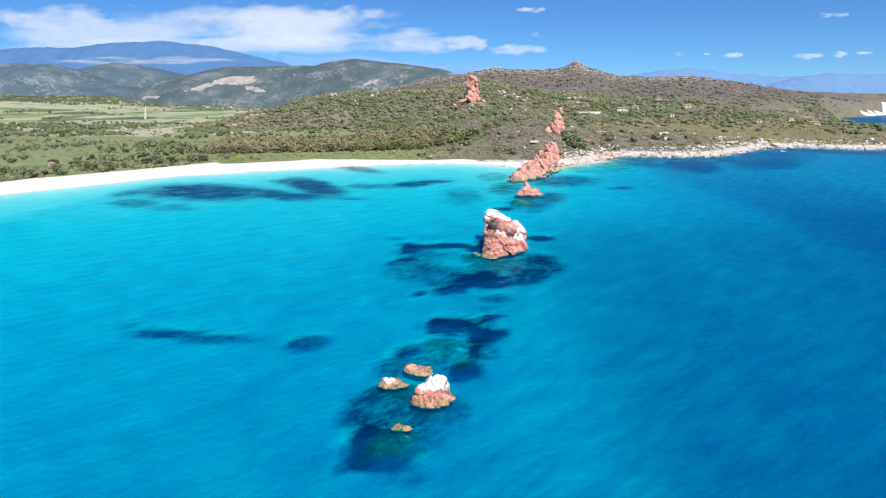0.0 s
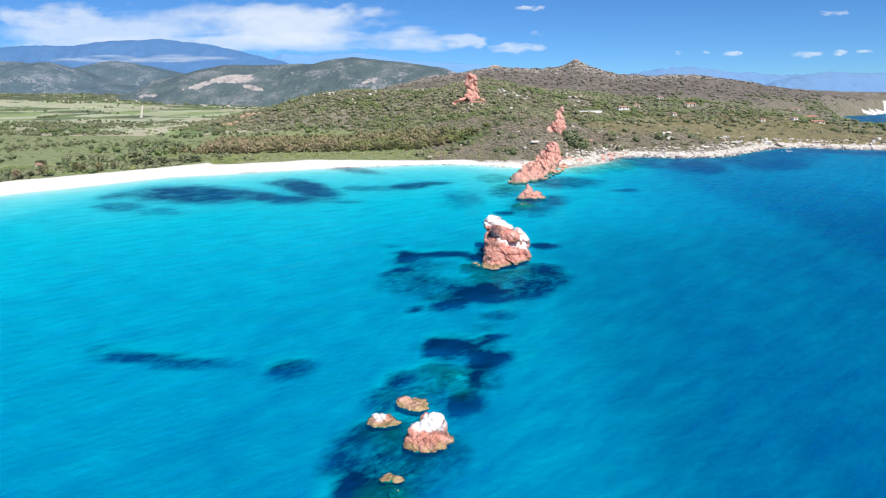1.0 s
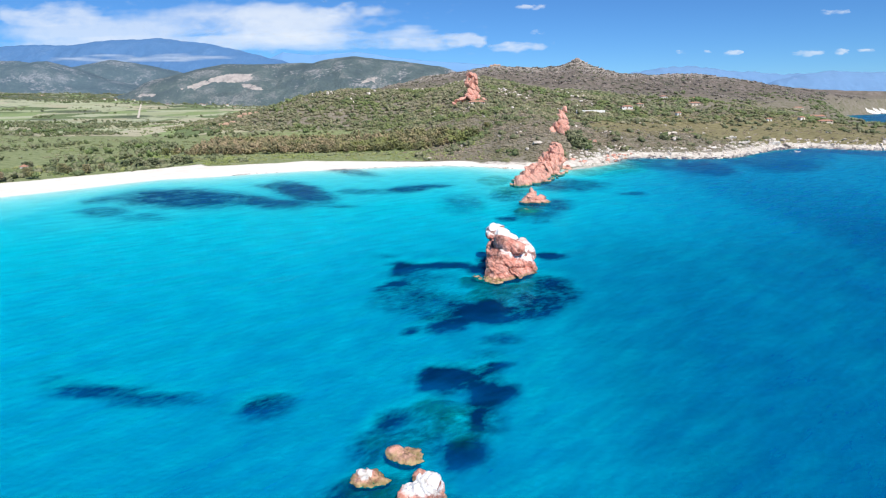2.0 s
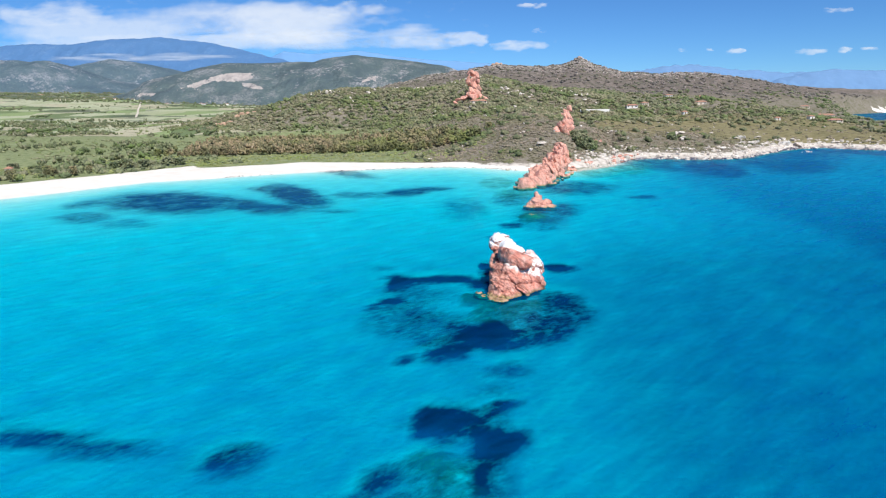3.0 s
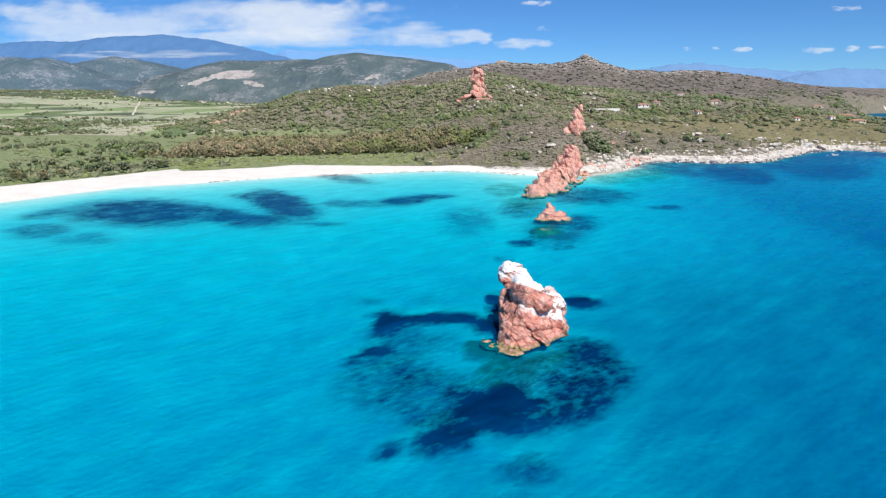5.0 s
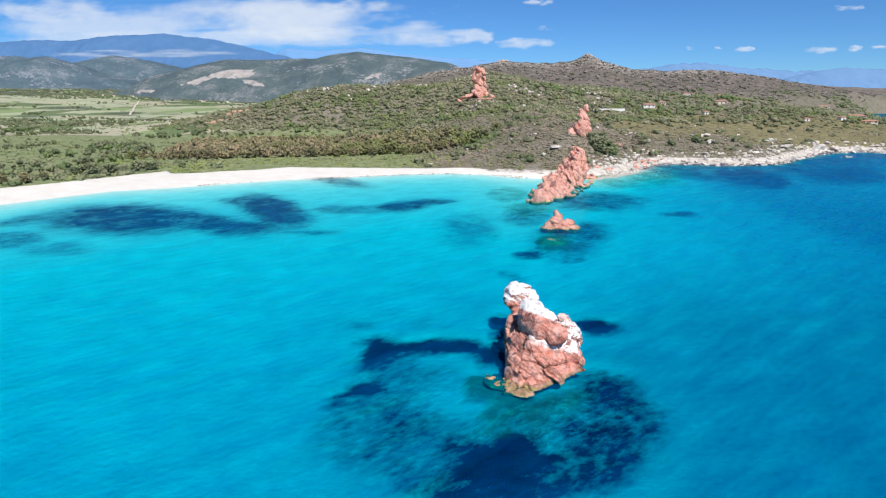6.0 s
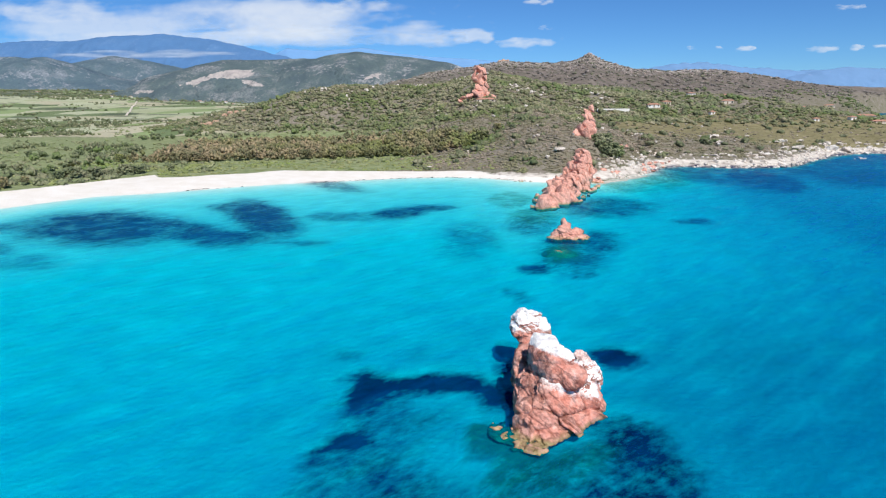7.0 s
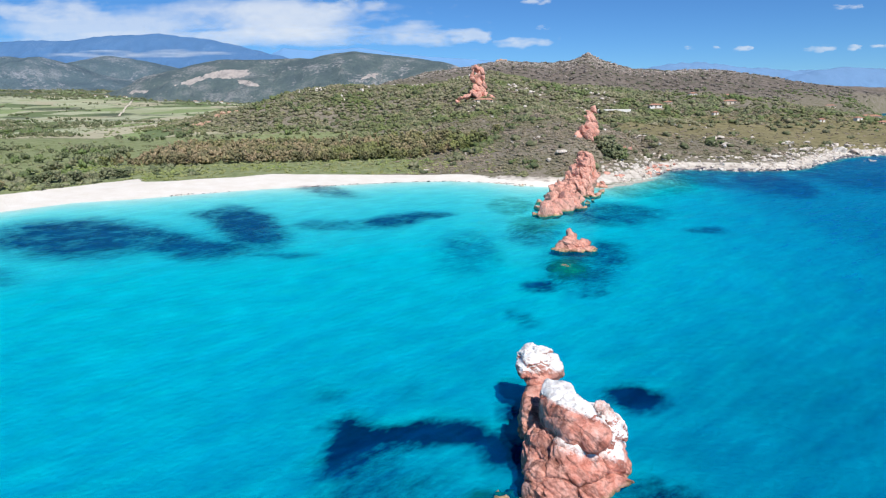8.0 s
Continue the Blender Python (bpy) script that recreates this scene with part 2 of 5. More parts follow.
def plain_rock():
    n = Nodes("brown_outcrop")
    col = n.ramp(n.noise(0.25, 6, 0.65), (0.28, (0.21, 0.165, 0.145)), (0.5, (0.38, 0.31, 0.28)), (0.70, (0.54, 0.48, 0.44)))
    return n.done(col, 0.92, n.bump(n.noise(0.6, 6, 0.7), 1.0, 1.5), 0.15)


def ochre_rock():
    n = Nodes("ochre_rock")
    col = n.ramp(n.noise(0.4, 6, 0.65), (0.28, (0.34, 0.20, 0.13)), (0.5, (0.52, 0.34, 0.24)), (0.70, (0.62, 0.46, 0.36)))
    return n.done(col, 0.92, n.bump(n.noise(0.6, 6, 0.7), 1.0, 1.5), 0.15)


def leaf_material(name, dark, light, dry):
    """Leaves of many plants: grey-brown stands, greener stands and single dark or pale plants among them."""
    n = Nodes(name)
    col = n.ramp(n.island(), (0.0, dark), (0.5, light), (0.8, tuple(0.5 * (a + b) for a, b in zip(light, dry))), (1.0, tuple(1.2 * c for c in light)))
    col = n.mix(n.ramp(n.noise(0.05, 5, 0.65), (0.38, 0.0), (0.52, 0.85)), col, dry)
    col = n.mix(n.ramp(n.noise(0.022, 4, 0.6), (0.50, 0.0), (0.60, 0.75)), col, (light[0] * 0.62, light[1] * 0.84, light[2] * 0.45))
    col = n.mix(n.ramp(n.noise(0.16, 4, 0.6), (0.44, 0.8), (0.56, 0.0)), col, dark)
    col = n.mix(n.ramp(n.noise(1.8, 4, 0.7), (0.35, 0.35), (0.65, 0.0)), col, tuple(c * 0.85 for c in dark))
    return n.done(col, 0.8, n.bump(n.noise(2.5, 4), 0.7, 0.25), 0.2)


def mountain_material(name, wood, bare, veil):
    """Distant wooded slopes with bare rock; veil: haze painted into the base colour, as (tint, amount)."""
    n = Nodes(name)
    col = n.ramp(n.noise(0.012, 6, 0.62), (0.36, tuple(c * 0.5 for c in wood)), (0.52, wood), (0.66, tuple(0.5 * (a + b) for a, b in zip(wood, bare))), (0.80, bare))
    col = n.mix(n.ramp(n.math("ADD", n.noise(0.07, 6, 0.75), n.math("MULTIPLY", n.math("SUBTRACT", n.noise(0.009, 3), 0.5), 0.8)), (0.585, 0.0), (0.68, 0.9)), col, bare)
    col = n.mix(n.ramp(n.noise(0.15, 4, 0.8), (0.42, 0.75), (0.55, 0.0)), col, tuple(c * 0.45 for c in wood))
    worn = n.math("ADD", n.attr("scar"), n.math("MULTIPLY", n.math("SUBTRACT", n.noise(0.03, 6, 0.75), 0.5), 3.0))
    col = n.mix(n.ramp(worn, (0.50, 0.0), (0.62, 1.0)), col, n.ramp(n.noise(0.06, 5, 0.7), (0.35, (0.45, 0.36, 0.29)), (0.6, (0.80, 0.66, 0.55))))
    # the haze between viewer and slope, mixed into the colour
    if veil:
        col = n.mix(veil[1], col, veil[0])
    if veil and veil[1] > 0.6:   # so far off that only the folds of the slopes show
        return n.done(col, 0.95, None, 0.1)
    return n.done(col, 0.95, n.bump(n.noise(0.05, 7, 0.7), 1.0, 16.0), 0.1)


M_GROUND, M_WATER = ground_material(), water_material()
M_RED, M_RED_WHITE, M_GRANITE = red_rock_material(False), red_rock_material(True), granite_material()
M_OUTCROP, M_OCHRE = plain_rock(), ochre_rock()
M_SCRUB = leaf_material("scrub_leaves", (0.18, 0.165, 0.105), (0.285, 0.252, 0.16), (0.40, 0.315, 0.265))
M_SLOPE = leaf_material("slope_leaves", (0.125, 0.14, 0.07), (0.235, 0.245, 0.12), (0.325, 0.285, 0.195))
M_MOOR = leaf_material("moor_leaves", (0.13, 0.125, 0.105), (0.25, 0.225, 0.19), (0.34, 0.285, 0.26))
M_DARK_LEAF = leaf_material("mastic_leaves", (0.085, 0.105, 0.055), (0.19, 0.215, 0.10), (0.27, 0.255, 0.165))
M_TREE = leaf_material("tree_leaves", (0.115, 0.12, 0.062), (0.28, 0.26, 0.12), (0.38, 0.285, 0.18))
M_GREEN = leaf_material("green_leaves", (0.095, 0.12, 0.062), (0.21, 0.25, 0.115), (0.27, 0.26, 0.165))


def plain(name, color, rough=0.8, spot=0.2, scale=1.5):
    n = Nodes(name)
    return n.done(n.mix(n.ramp(n.noise(scale, 5), (0.35, 0.0), (0.7, 1.0)), color, tuple(c * (1 - spot) for c in color)), rough, n.bump(n.noise(scale * 4, 4), 0.3, 0.05))


M_BARK = plain("grey_bark", (0.16, 0.125, 0.095), 0.9, 0.4)


# ---- the lie of the land ----
COAST = ((-4600, -6000), (-420, -180), (-260, 112), (-205, 222), (-187, 252), (-171, 274), (-161, 291), (-149, 308), (-129, 317), (-110, 330), (-89, 343), (-65, 352), (-35, 364), (-12, 368),
         (5, 364), (20, 353), (40, 346), (52, 350), (64, 362), (86, 384), (97, 405), (110, 412), (134, 406), (163, 410), (190, 440), (212, 462), (235, 484), (255, 488), (275, 470), (304, 461), (400, 455), (520, 470), (4600, 900))
BAY = ((300, 500), (600, 482), (780, 512), (925, 566), (1200, 700), (1361, 782), (1450, 900), (1594, 1035), (1700, 1500), (1800, 6000))
CREST_A = ((-420, 4), (-300, 14), (-269, 22), (-226, 32), (-200, 41), (-175, 48), (-137, 50), (-88, 48), (-51, 46), (-14, 50), (16, 59), (42, 50), (83, 44), (133, 37), (160, 35), (260, 32), (330, 21), (400, 9), (500, 2))
CREST_B = ((-400, 20), (-178, 72), (-69, 90), (11, 104), (64, 111), (171, 103), (210, 108), (236, 118), (248, 122), (262, 118), (285, 108), (342, 93), (421, 86), (525, 88), (656, 71), (749, 52), (827, 42), (967, 30), (1200, 14))


# Seagrass beds and sunken reefs: centre, half sizes, turn in degrees, thickness
# Entries at (2.8, 152.1) and (4.5, 161.2) partly paint the stack's cast shadow.
STACK_BEDS_AND_SHADOW = ((-5.1, 126.0, 8.1, 7.2, 176, 0.5), (5.1, 121.3, 8.6, 3.6, -176, 0.72), (-10.7, 140.5, 9.1, 7.4, -124, 0.32), (9.2, 131.3, 7.8, 5.8, 71, 0.38), (-15.1, 155.2, 4.0, 2.4, 117, 0.95), (-8.6, 155.3, 6.2, 2.2, -178, 0.9), (-1.9, 156.0, 3.6, 2.0, 172, 0.85), (2.8, 152.1, 4.0, 2.4, 101, 0.9), (-15.5, 148.9, 4.4, 1.8, 101, 0.8), (-15.0, 141.1, 2.0, 1.2, -118, 0.8), (-17.9, 136.7, 1.6, 1.0, 97, 0.81), (-12.4, 147.4, 5.5, 3.7, 77, 0.5), (-10.1, 130.5, 8.3, 7.2, 115, 0.5), (-13.9, 132.9, 7.5, 4.1, 104, 0.45), (-2.7, 128.4, 2.1, 1.2, 92, 0.75), (0.5, 126.2, 3.3, 2.5, 86, 0.75), (2.3, 123.1, 2.9, 2.6, 63, 0.9), (6.3, 125.6, 2.2, 1.7, 73, 1), (2.7, 120.1, 3.1, 1.5, -176, 0.96), (-0.7, 120.3, 2.8, 1.8, -176, 0.75), (17.6, 140.1, 6.4, 4.1, 86, 0.6), (18.7, 133.0, 6.2, 3.5, 68, 0.67), (14.3, 130.9, 7.8, 5.0, 69, 0.67), (16.6, 126.7, 2.6, 1.8, 166, 0.65), (11.1, 123.5, 4.9, 3.4, -164, 0.65), (16.7, 143.3, 2.8, 1.8, 70, 0.54), (20.0, 165.2, 3.5, 3.2, 78, 1), (4.5, 161.2, 1.8, 1.3, 82, 0.69), (-19.7, 165.0, 2.0, 1.7, 125, 0.28), (-9.4, 164.6, 1.9, 1.5, 101, 0.28), (-2.4, 116.7, 4.5, 2.3, -133, 0.9), (-8.8, 114.0, 1.2, 1.0, 170, 0.95), (4.9, 126.3, 2.9, 2.6, 70, 1), (6.2, 110.2, 2.3, 1.9, 74, 0.53), (2.9, 104.0, 2.1, 1.6, -174, 0.28), (-5.4, 124.1, 5.2, 5.0, 154, 0.53))
ROCK_BEDS = ((-2.5, 97.4, 3.3, 3.1, 96, 1), (-4.2, 93.5, 2.0, 1.3, 95, 0.95), (1.6, 95.5, 2.9, 2.2, 86, 0.8), (4.1, 99.2, 1.8, 1.2, -176, 0.69), (3.5, 91.4, 3.1, 2.4, 81, 1), (5.7, 92.4, 1.7, 1.1, 81, 0.9), (-2.8, 96.6, 3.8, 2.8, 110, 1), (2.5, 91.9, 3.6, 2.7, 101, 1), (2.0, 84.3, 3.9, 1.6, -91, 0.95), (0.5, 77.2, 2.5, 1.3, 78, 1), (-8.8, 83.4, 3.2, 1.5, -108, 0.69), (-10.7, 77.3, 3.1, 1.3, -94, 0.62), (-11.9, 67.6, 4.3, 2.2, -102, 0.62), (-12.4, 64.3, 3.7, 1.8, 102, 0.62), (-11.3, 58.3, 3.2, 1.0, 95, 1), (-10.4, 53.6, 1.2, 1.0, 163, 1), (-7.5, 54.4, 1.0, 0.9, 144, 1), (-9.4, 57.2, 4.1, 1.7, 100, 0.69), (-3.7, 64.1, 4.8, 2.8, -100, 0.6), (-5.2, 57.6, 3.7, 2.1, -107, 0.5), (-6.8, 52.4, 2.7, 1.2, -179, 0.4), (-6.8, 63.7, 8.8, 4.6, -98, 0.6), (-4.3, 80.4, 4.8, 3.3, 95, 0.53), (-44.3, 89.4, 11.0, 1.6, 169, 0.6), (-51.1, 90.5, 4.2, 1.6, 167, 0.7), (-25.3, 86.8, 3.4, 2.6, -148, 0.78), (-58.4, 94.0, 2.1, 0.6, 135, 0.38))
BEACH_BEDS = ((-114.7, 256.3, 35.0, 20.8, -32, 0.67), (-84.2, 250.2, 29.0, 8.4, -41, 0.65), (-71.3, 274.4, 36.2, 9.6, -60, 0.71), (-68.7, 243.8, 12.8, 8.6, -18, 0.65), (-83.5, 289.9, 14.8, 9.8, -16, 0.53), (-49.5, 236.9, 9.9, 3.1, 0, 0.4), (-41.7, 274.1, 14.9, 7.7, -2, 0.4), (-25.7, 282.7, 13.3, 8.2, 62, 0.67), (-16.2, 291.2, 8.5, 6.4, -2, 0.53), (-144.0, 252.3, 10.8, 7.7, 88, 0.4), (-128.7, 224.7, 14.4, 6.9, -36, 0.4), (-109.3, 215.4, 11.0, 6.0, -26, 0.3), (-63.1, 342.4, 25.2, 7.6, -48, 0.4), (-2.0, 244.3, 22.7, 8.4, -90, 0.28))
COAST_BEDS = ((133.2, 376.9, 48.9, 17.5, 76, 0.61), (103.1, 386.2, 31.0, 19.3, -76, 0.5), (134.9, 349.2, 23.6, 7.2, 62, 0.61), (182.3, 375.9, 44.0, 18.9, 52, 0.42), (67.3, 270.3, 5.6, 3.8, 23, 0.59), (46.2, 296.0, 22.2, 16.8, 60, 0.5), (24.4, 230.2, 20.9, 8.8, 80, 0.5), (13.0, 213.3, 4.0, 3.3, 71, 0.69), (7.7, 193.5, 4.0, 1.6, -66, 0.35), (22.8, 209.8, 3.5, 2.6, 17, 0.45), (33.4, 242.3, 16.0, 5.4, 78, 0.5), (16.1, 261.4, 13.6, 7.2, 83, 0.4))
REEFS = ((-3.3, 86.0, 3.5, 2.1, 151, 0.9), (-1.8, 82.1, 4.7, 2.7, 154, 0.65), (-7.1, 57.7, 3.6, 2.5, -117, 0.75), (-7.9, 69.6, 4.2, 2.4, -151, 0.6), (-7.7, 77.4, 3.6, 1.7, 153, 0.6), (-9.8, 71.1, 2.3, 1.5, 178, 0.7), (-4.6, 67.4, 3.6, 2.7, 179, 0.55), (4.7, 139.5, 4.5, 2.8, -121, 1), (0.6, 141.0, 3.9, 1.8, 89, 1), (5.0, 133.5, 4.3, 3.7, -159, 0.8), (9.9, 137.0, 5.4, 2.5, -131, 0.65), (20.8, 225.9, 10.6, 4.2, 81, 0.8), (18.1, 274.8, 15.4, 8.6, 82, 0.6), (13.0, 308.9, 20.5, 9.0, 86, 0.5), (70.1, 352.9, 32.1, 22.9, 59, 0.5), (33.2, 372.8, 18.6, 13.8, 76, 0.5))
WEED = STACK_BEDS_AND_SHADOW + ROCK_BEDS + BEACH_BEDS + COAST_BEDS


def beds(spec, x, y):
    """How thickly weed or reef covers the bed, fading out past each patch's rim."""
    out = np.zeros_like(x)
    wx, wy = x + 1.6 * fbm(x / 5.0, y / 5.0, 51.0, 4), y + 2.2 * fbm(x / 5.0, y / 5.0, 57.0, 4)
    for cx, cy, a, b, turn, thick in spec:
        c, s = math.cos(radians(turn)), math.sin(radians(turn))
        u, v = ((wx - cx) * c + (wy - cy) * s) / (a + 0.8), (-(wx - cx) * s + (wy - cy) * c) / (b + 0.8)
        out = np.maximum(out, thick * (1 - smooth(0.5, 1.3, np.sqrt(u * u + v * v))))
    return np.clip(out, 0, 1)


def inland(x, y):
    """Metres from the shore, land positive."""
    wob = 3.0 * fbm(x / 22.0, y / 22.0, 3.1, 3) * smooth(-10, 40, x)
    slope = (curve(COAST, x + 4) - curve(COAST, x - 4)) / 8.0
    s = (y - curve(COAST, x)) / np.sqrt(1 + slope ** 2) + wob
    return np.minimum(s, (curve(BAY, y) - x) * 0.85 + wob)


def land_height(x, y):
    x, y = np.asarray(x, float), np.asarray(y, float)
    s = inland(x, y)
    hilly = smooth(-25, 35, x + 0.12 * (y - 370))
    beach = curve(((-400, -1.5), (-120, -1.2), (-60, -1.0), (-20, -0.6), (0, 0.0), (14, 1.1), (30, 2.2), (45, 2.8), (80, 3.2), (600, 8.0), (1100, 12.0), (1450, 24.0), (1800, 46.0), (2300, 70.0), (3000, 95.0), (4500, 115.0)), s)
    rocky = curve(((-400, -1.8), (-60, -1.5), (-15, -1.2), (0, 0.0), (5, 2.0), (14, 4.6), (40, 9.0), (90, 14.0), (220, 25.0), (420, 37.0), (900, 48.0)), s)
    rocky = np.where(rocky > 6, 6 + (rocky - 6) * (1 - 0.9 * smooth(230, 430, x) * (1 - smooth(900, 1100, y))), rocky)
    base = beach * (1 - hilly) + rocky * hilly
    front_a = curve(((-420, 600), (-330, 590), (-250, 530), (-100, 540), (0, 430), (80, 430), (500, 500)), x)
    rise = np.where(y < 750, smooth(0, 1, (y - front_a) / (750 - front_a)), 1 - 0.5 * smooth(750, 1250, y))
    hill_a = curve(CREST_A, x) * rise
    hill_b = curve(CREST_B, x * 1500 / np.maximum(y, 700)) * np.where(y < 1500, smooth(780, 1500, y), 1 - 0.8 * smooth(1500, 2600, y))
    dyke = curve(((340, 1.0), (365, 9.0), (405, 15.0), (425, 16.0), (470, 20.0), (600, 18.0), (700, 8.0)), y)
    dyke_x = curve(((340, 40), (365, 47), (415, 60), (600, 3)), y)
    hill_d = np.maximum(dyke, 0) * np.exp(-((x - dyke_x) / curve(((360, 34), (420, 60), (600, 130)), y)) ** 2)
    hills = (np.maximum(hill_a, 0) ** 4 + np.maximum(hill_b, 0) ** 4 + hill_d ** 4) ** 0.25
    z = np.where(s > 0, (np.maximum(base, 0) ** 3 + (hills * smooth(0, 45, s)) ** 3) ** (1 / 3), base)
    lumpy = smooth(0, 60, s) * (0.15 + 0.85 * smooth(4, 25, z))
    z = z + lumpy * (fbm(x / 60.0, y / 60.0, 1.7, 4) * 7.0 + fbm(x / 14.0, y / 14.0, 4.2, 3) * 2.2)
    reef = beds(REEFS, x, y) * smooth(0, 4, -s)
    z = np.where(s < 0, z + reef * (0.85 + 0.5 * fbm(x / 2.2, y / 2.2, 63.0, 3)), z)
    return z + np.where(s < 0, 0.2 * fbm(x / 9.0, y / 9.0, 7.7, 3) * smooth(0, 12, -s), 0)


def height_at(x, y):
    return float(land_height(np.array([x]), np.array([y]))[0])


# Width of the sand along the beach
SAND = ((-300, 27.5), (-190, 27.5), (-183, 28.6), (-172, 29.1), (-166, 27.8), (-146, 35.5), (-110, 28.9), (-99, 33.3), (-70, 25.6), (-41, 17.4), (6, 10))

# Houses on the hill: place, width, depth, height of the walls, turn
VILLAS = ((7, 586, 18, 6, 2.6, 0), (233, 677, 13, 7, 3.2, -10), (174, 666, 8, 6, 3.2, 10), (215, 724, 9, 7, 3.6, 0), (149, 616, 12, 5, 2.6, -5), (194, 606, 5, 4, 2.6, 15), (303, 600, 6, 5, 3.2, 15), (318, 588, 14, 6, 2.4, -15), (268, 587, 5, 4, 2.6, 0), (470, 1010, 12, 8, 3.4, -20), (540, 1070, 18, 9, 3.6, -10), (346, 655, 20, 8, 3.6, -25), (262, 760, 14, 8, 3.2, -12))


# ---- ground: one sheet, from the sea bed to the far plain ----
gx = spread((-4600, -1200, 120), (-1200, -420, 26), (-420, -215, 6), (-215, -60, 3.0), (-60, 60, 2.2), (60, 320, 3.0), (320, 700, 9), (700, 1740, 22), (1740, 4601, 120))
gy = spread((-1500, -100, 100), (-100, 30, 12), (30, 175, 1.8), (175, 300, 2.5), (300, 500, 2.2), (500, 900, 6), (900, 1800, 16), (1800, 4701, 80))
GX, GY = np.meshgrid(gx, gy)
GZ = land_height(GX, GY)
S = inland(GX, GY)
me = mesh_of("ground", np.stack([GX, GY, GZ], -1).reshape(-1, 3), grid_faces(len(gx), len(gy)), M_GROUND)
left = 1 - smooth(-12, 22, GX + 0.1 * (GY - 370))
cove = (1 - smooth(34, 44, GX)) * (1 - smooth(3, 6, S))
width = curve(SAND, GX)
sand = np.where(S > 0, np.maximum(left * (1 - smooth(-3, 4, S - width)), cove), 1.0)
sand = np.where((GX > 420) & (S <= 0), 0.0, sand)
far_shore = GY - curve(((900, 1450), (1035, 1594), (1500, 1700), (6000, 1800)), GX)
sand = np.maximum(sand, (GX > 880) * smooth(-8, 2, far_shore) * (1 - smooth(10, 24, far_shore)))
weed = np.maximum(beds(WEED, GX, GY), 0.55 * smooth(70, 105, GX) * (1 - smooth(8, 40, -S)) * (GY < 700)) * (S < 2)
give(me, "sand", sand)
give(me, "weed", weed)
give(me, "reef", beds(REEFS, GX, GY) * (S < 2))
plainness = (1 - smooth(8, 20, GZ - 0.055 * np.maximum(GY - 1000, 0))) * (1 - smooth(-34, -6, GX + 0.3 * (GY - 390))) * (S > 20)
give(me, "field", plainness * smooth(560, 640, GY))
give(me, "grass", plainness * (1 - smooth(560, 640, GY)))
give(me, "woods", smooth(1750, 1950, GY))
give(me, "far", smooth(900, 1150, GY) * smooth(-150, 0, GX) * smooth(26, 48, GZ))
give(me, "heath", smooth(70, 100, GX) * (1 - smooth(330, 400, GX)) * smooth(450, 490, GY) * (1 - smooth(590, 640, GY)) * 0.85)
give(me, "rock", (1 - left) * smooth(-1, 2, S) * (1 - smooth(5, 13, S)) * (GY < 650) + 0.5 * smooth(900, 1500, GY) * smooth(40, 90, GZ))
tagged(new("ground", me), "sandy sea bed, white beach, scrub hills and green fields", "ground", kind="structure")

# ---- sea: one sheet ----
wx = spread((-4600, -300, 100), (-300, -60, 5), (-60, 60, 2.5), (60, 320, 5), (320, 4601, 60))
wy = spread((-1500, 20, 40), (20, 180, 2.5), (180, 520, 5), (520, 1780, 20))
WX, WY = np.meshgrid(wx, wy)
me = mesh_of("sea", np.stack([WX, WY, np.zeros_like(WX)], -1).reshape(-1, 3), grid_faces(len(wx), len(wy)), M_WATER)
off = -inland(WX, WY)
deep = curve(((0, 0.0), (4, 0.02), (14, 0.06), (40, 0.13), (110, 0.21), (220, 0.40), (330, 0.6), (500, 0.75)), off)
steep = smooth(60, 190, WX + 40 * fbm(WX / 60.0, WY / 60.0, 91.0, 2)) * (1 - smooth(15, 90, off))
deep = np.maximum(deep, 0.42 * smooth(0, 9, off) * steep)
deep = np.clip(deep + 0.42 * smooth(0, 120, WX - 0.1 * (WY - 200)) * smooth(0, 40, off) + 0.46 * smooth(-15, 50, WX) * (1 - smooth(90, 230, WY)) + 0.3 * np.exp(-((WX - 18) / 45) ** 2 - ((WY - 148) / 42) ** 2), 0, 1)
murk = curve(((0, 0.0), (5, 0.04), (20, 0.09), (60, 0.16), (180, 0.27), (300, 0.45), (500, 0.6)), off)
murk = np.maximum(murk, 0.4 * smooth(0, 10, off) * steep)
murk = murk + 0.34 * smooth(-15, 110, WX - 0.12 * (WY - 150)) * smooth(0, 50, off)
give(me, "deep", deep)
shallow = beds(REEFS, WX, WY)
murk = murk * (1 - 0.6 * shallow) * (1 - 0.7 * beds(STACK_BEDS_AND_SHADOW + ROCK_BEDS, WX, WY)) + 0.12 * beds(BEACH_BEDS, WX, WY) * smooth(5, 30, off)
give(me, "murk", np.clip(murk, 0, 0.92))
tagged(new("sea", me), "clear turquoise sea with small ripples", "sea", kind="structure")


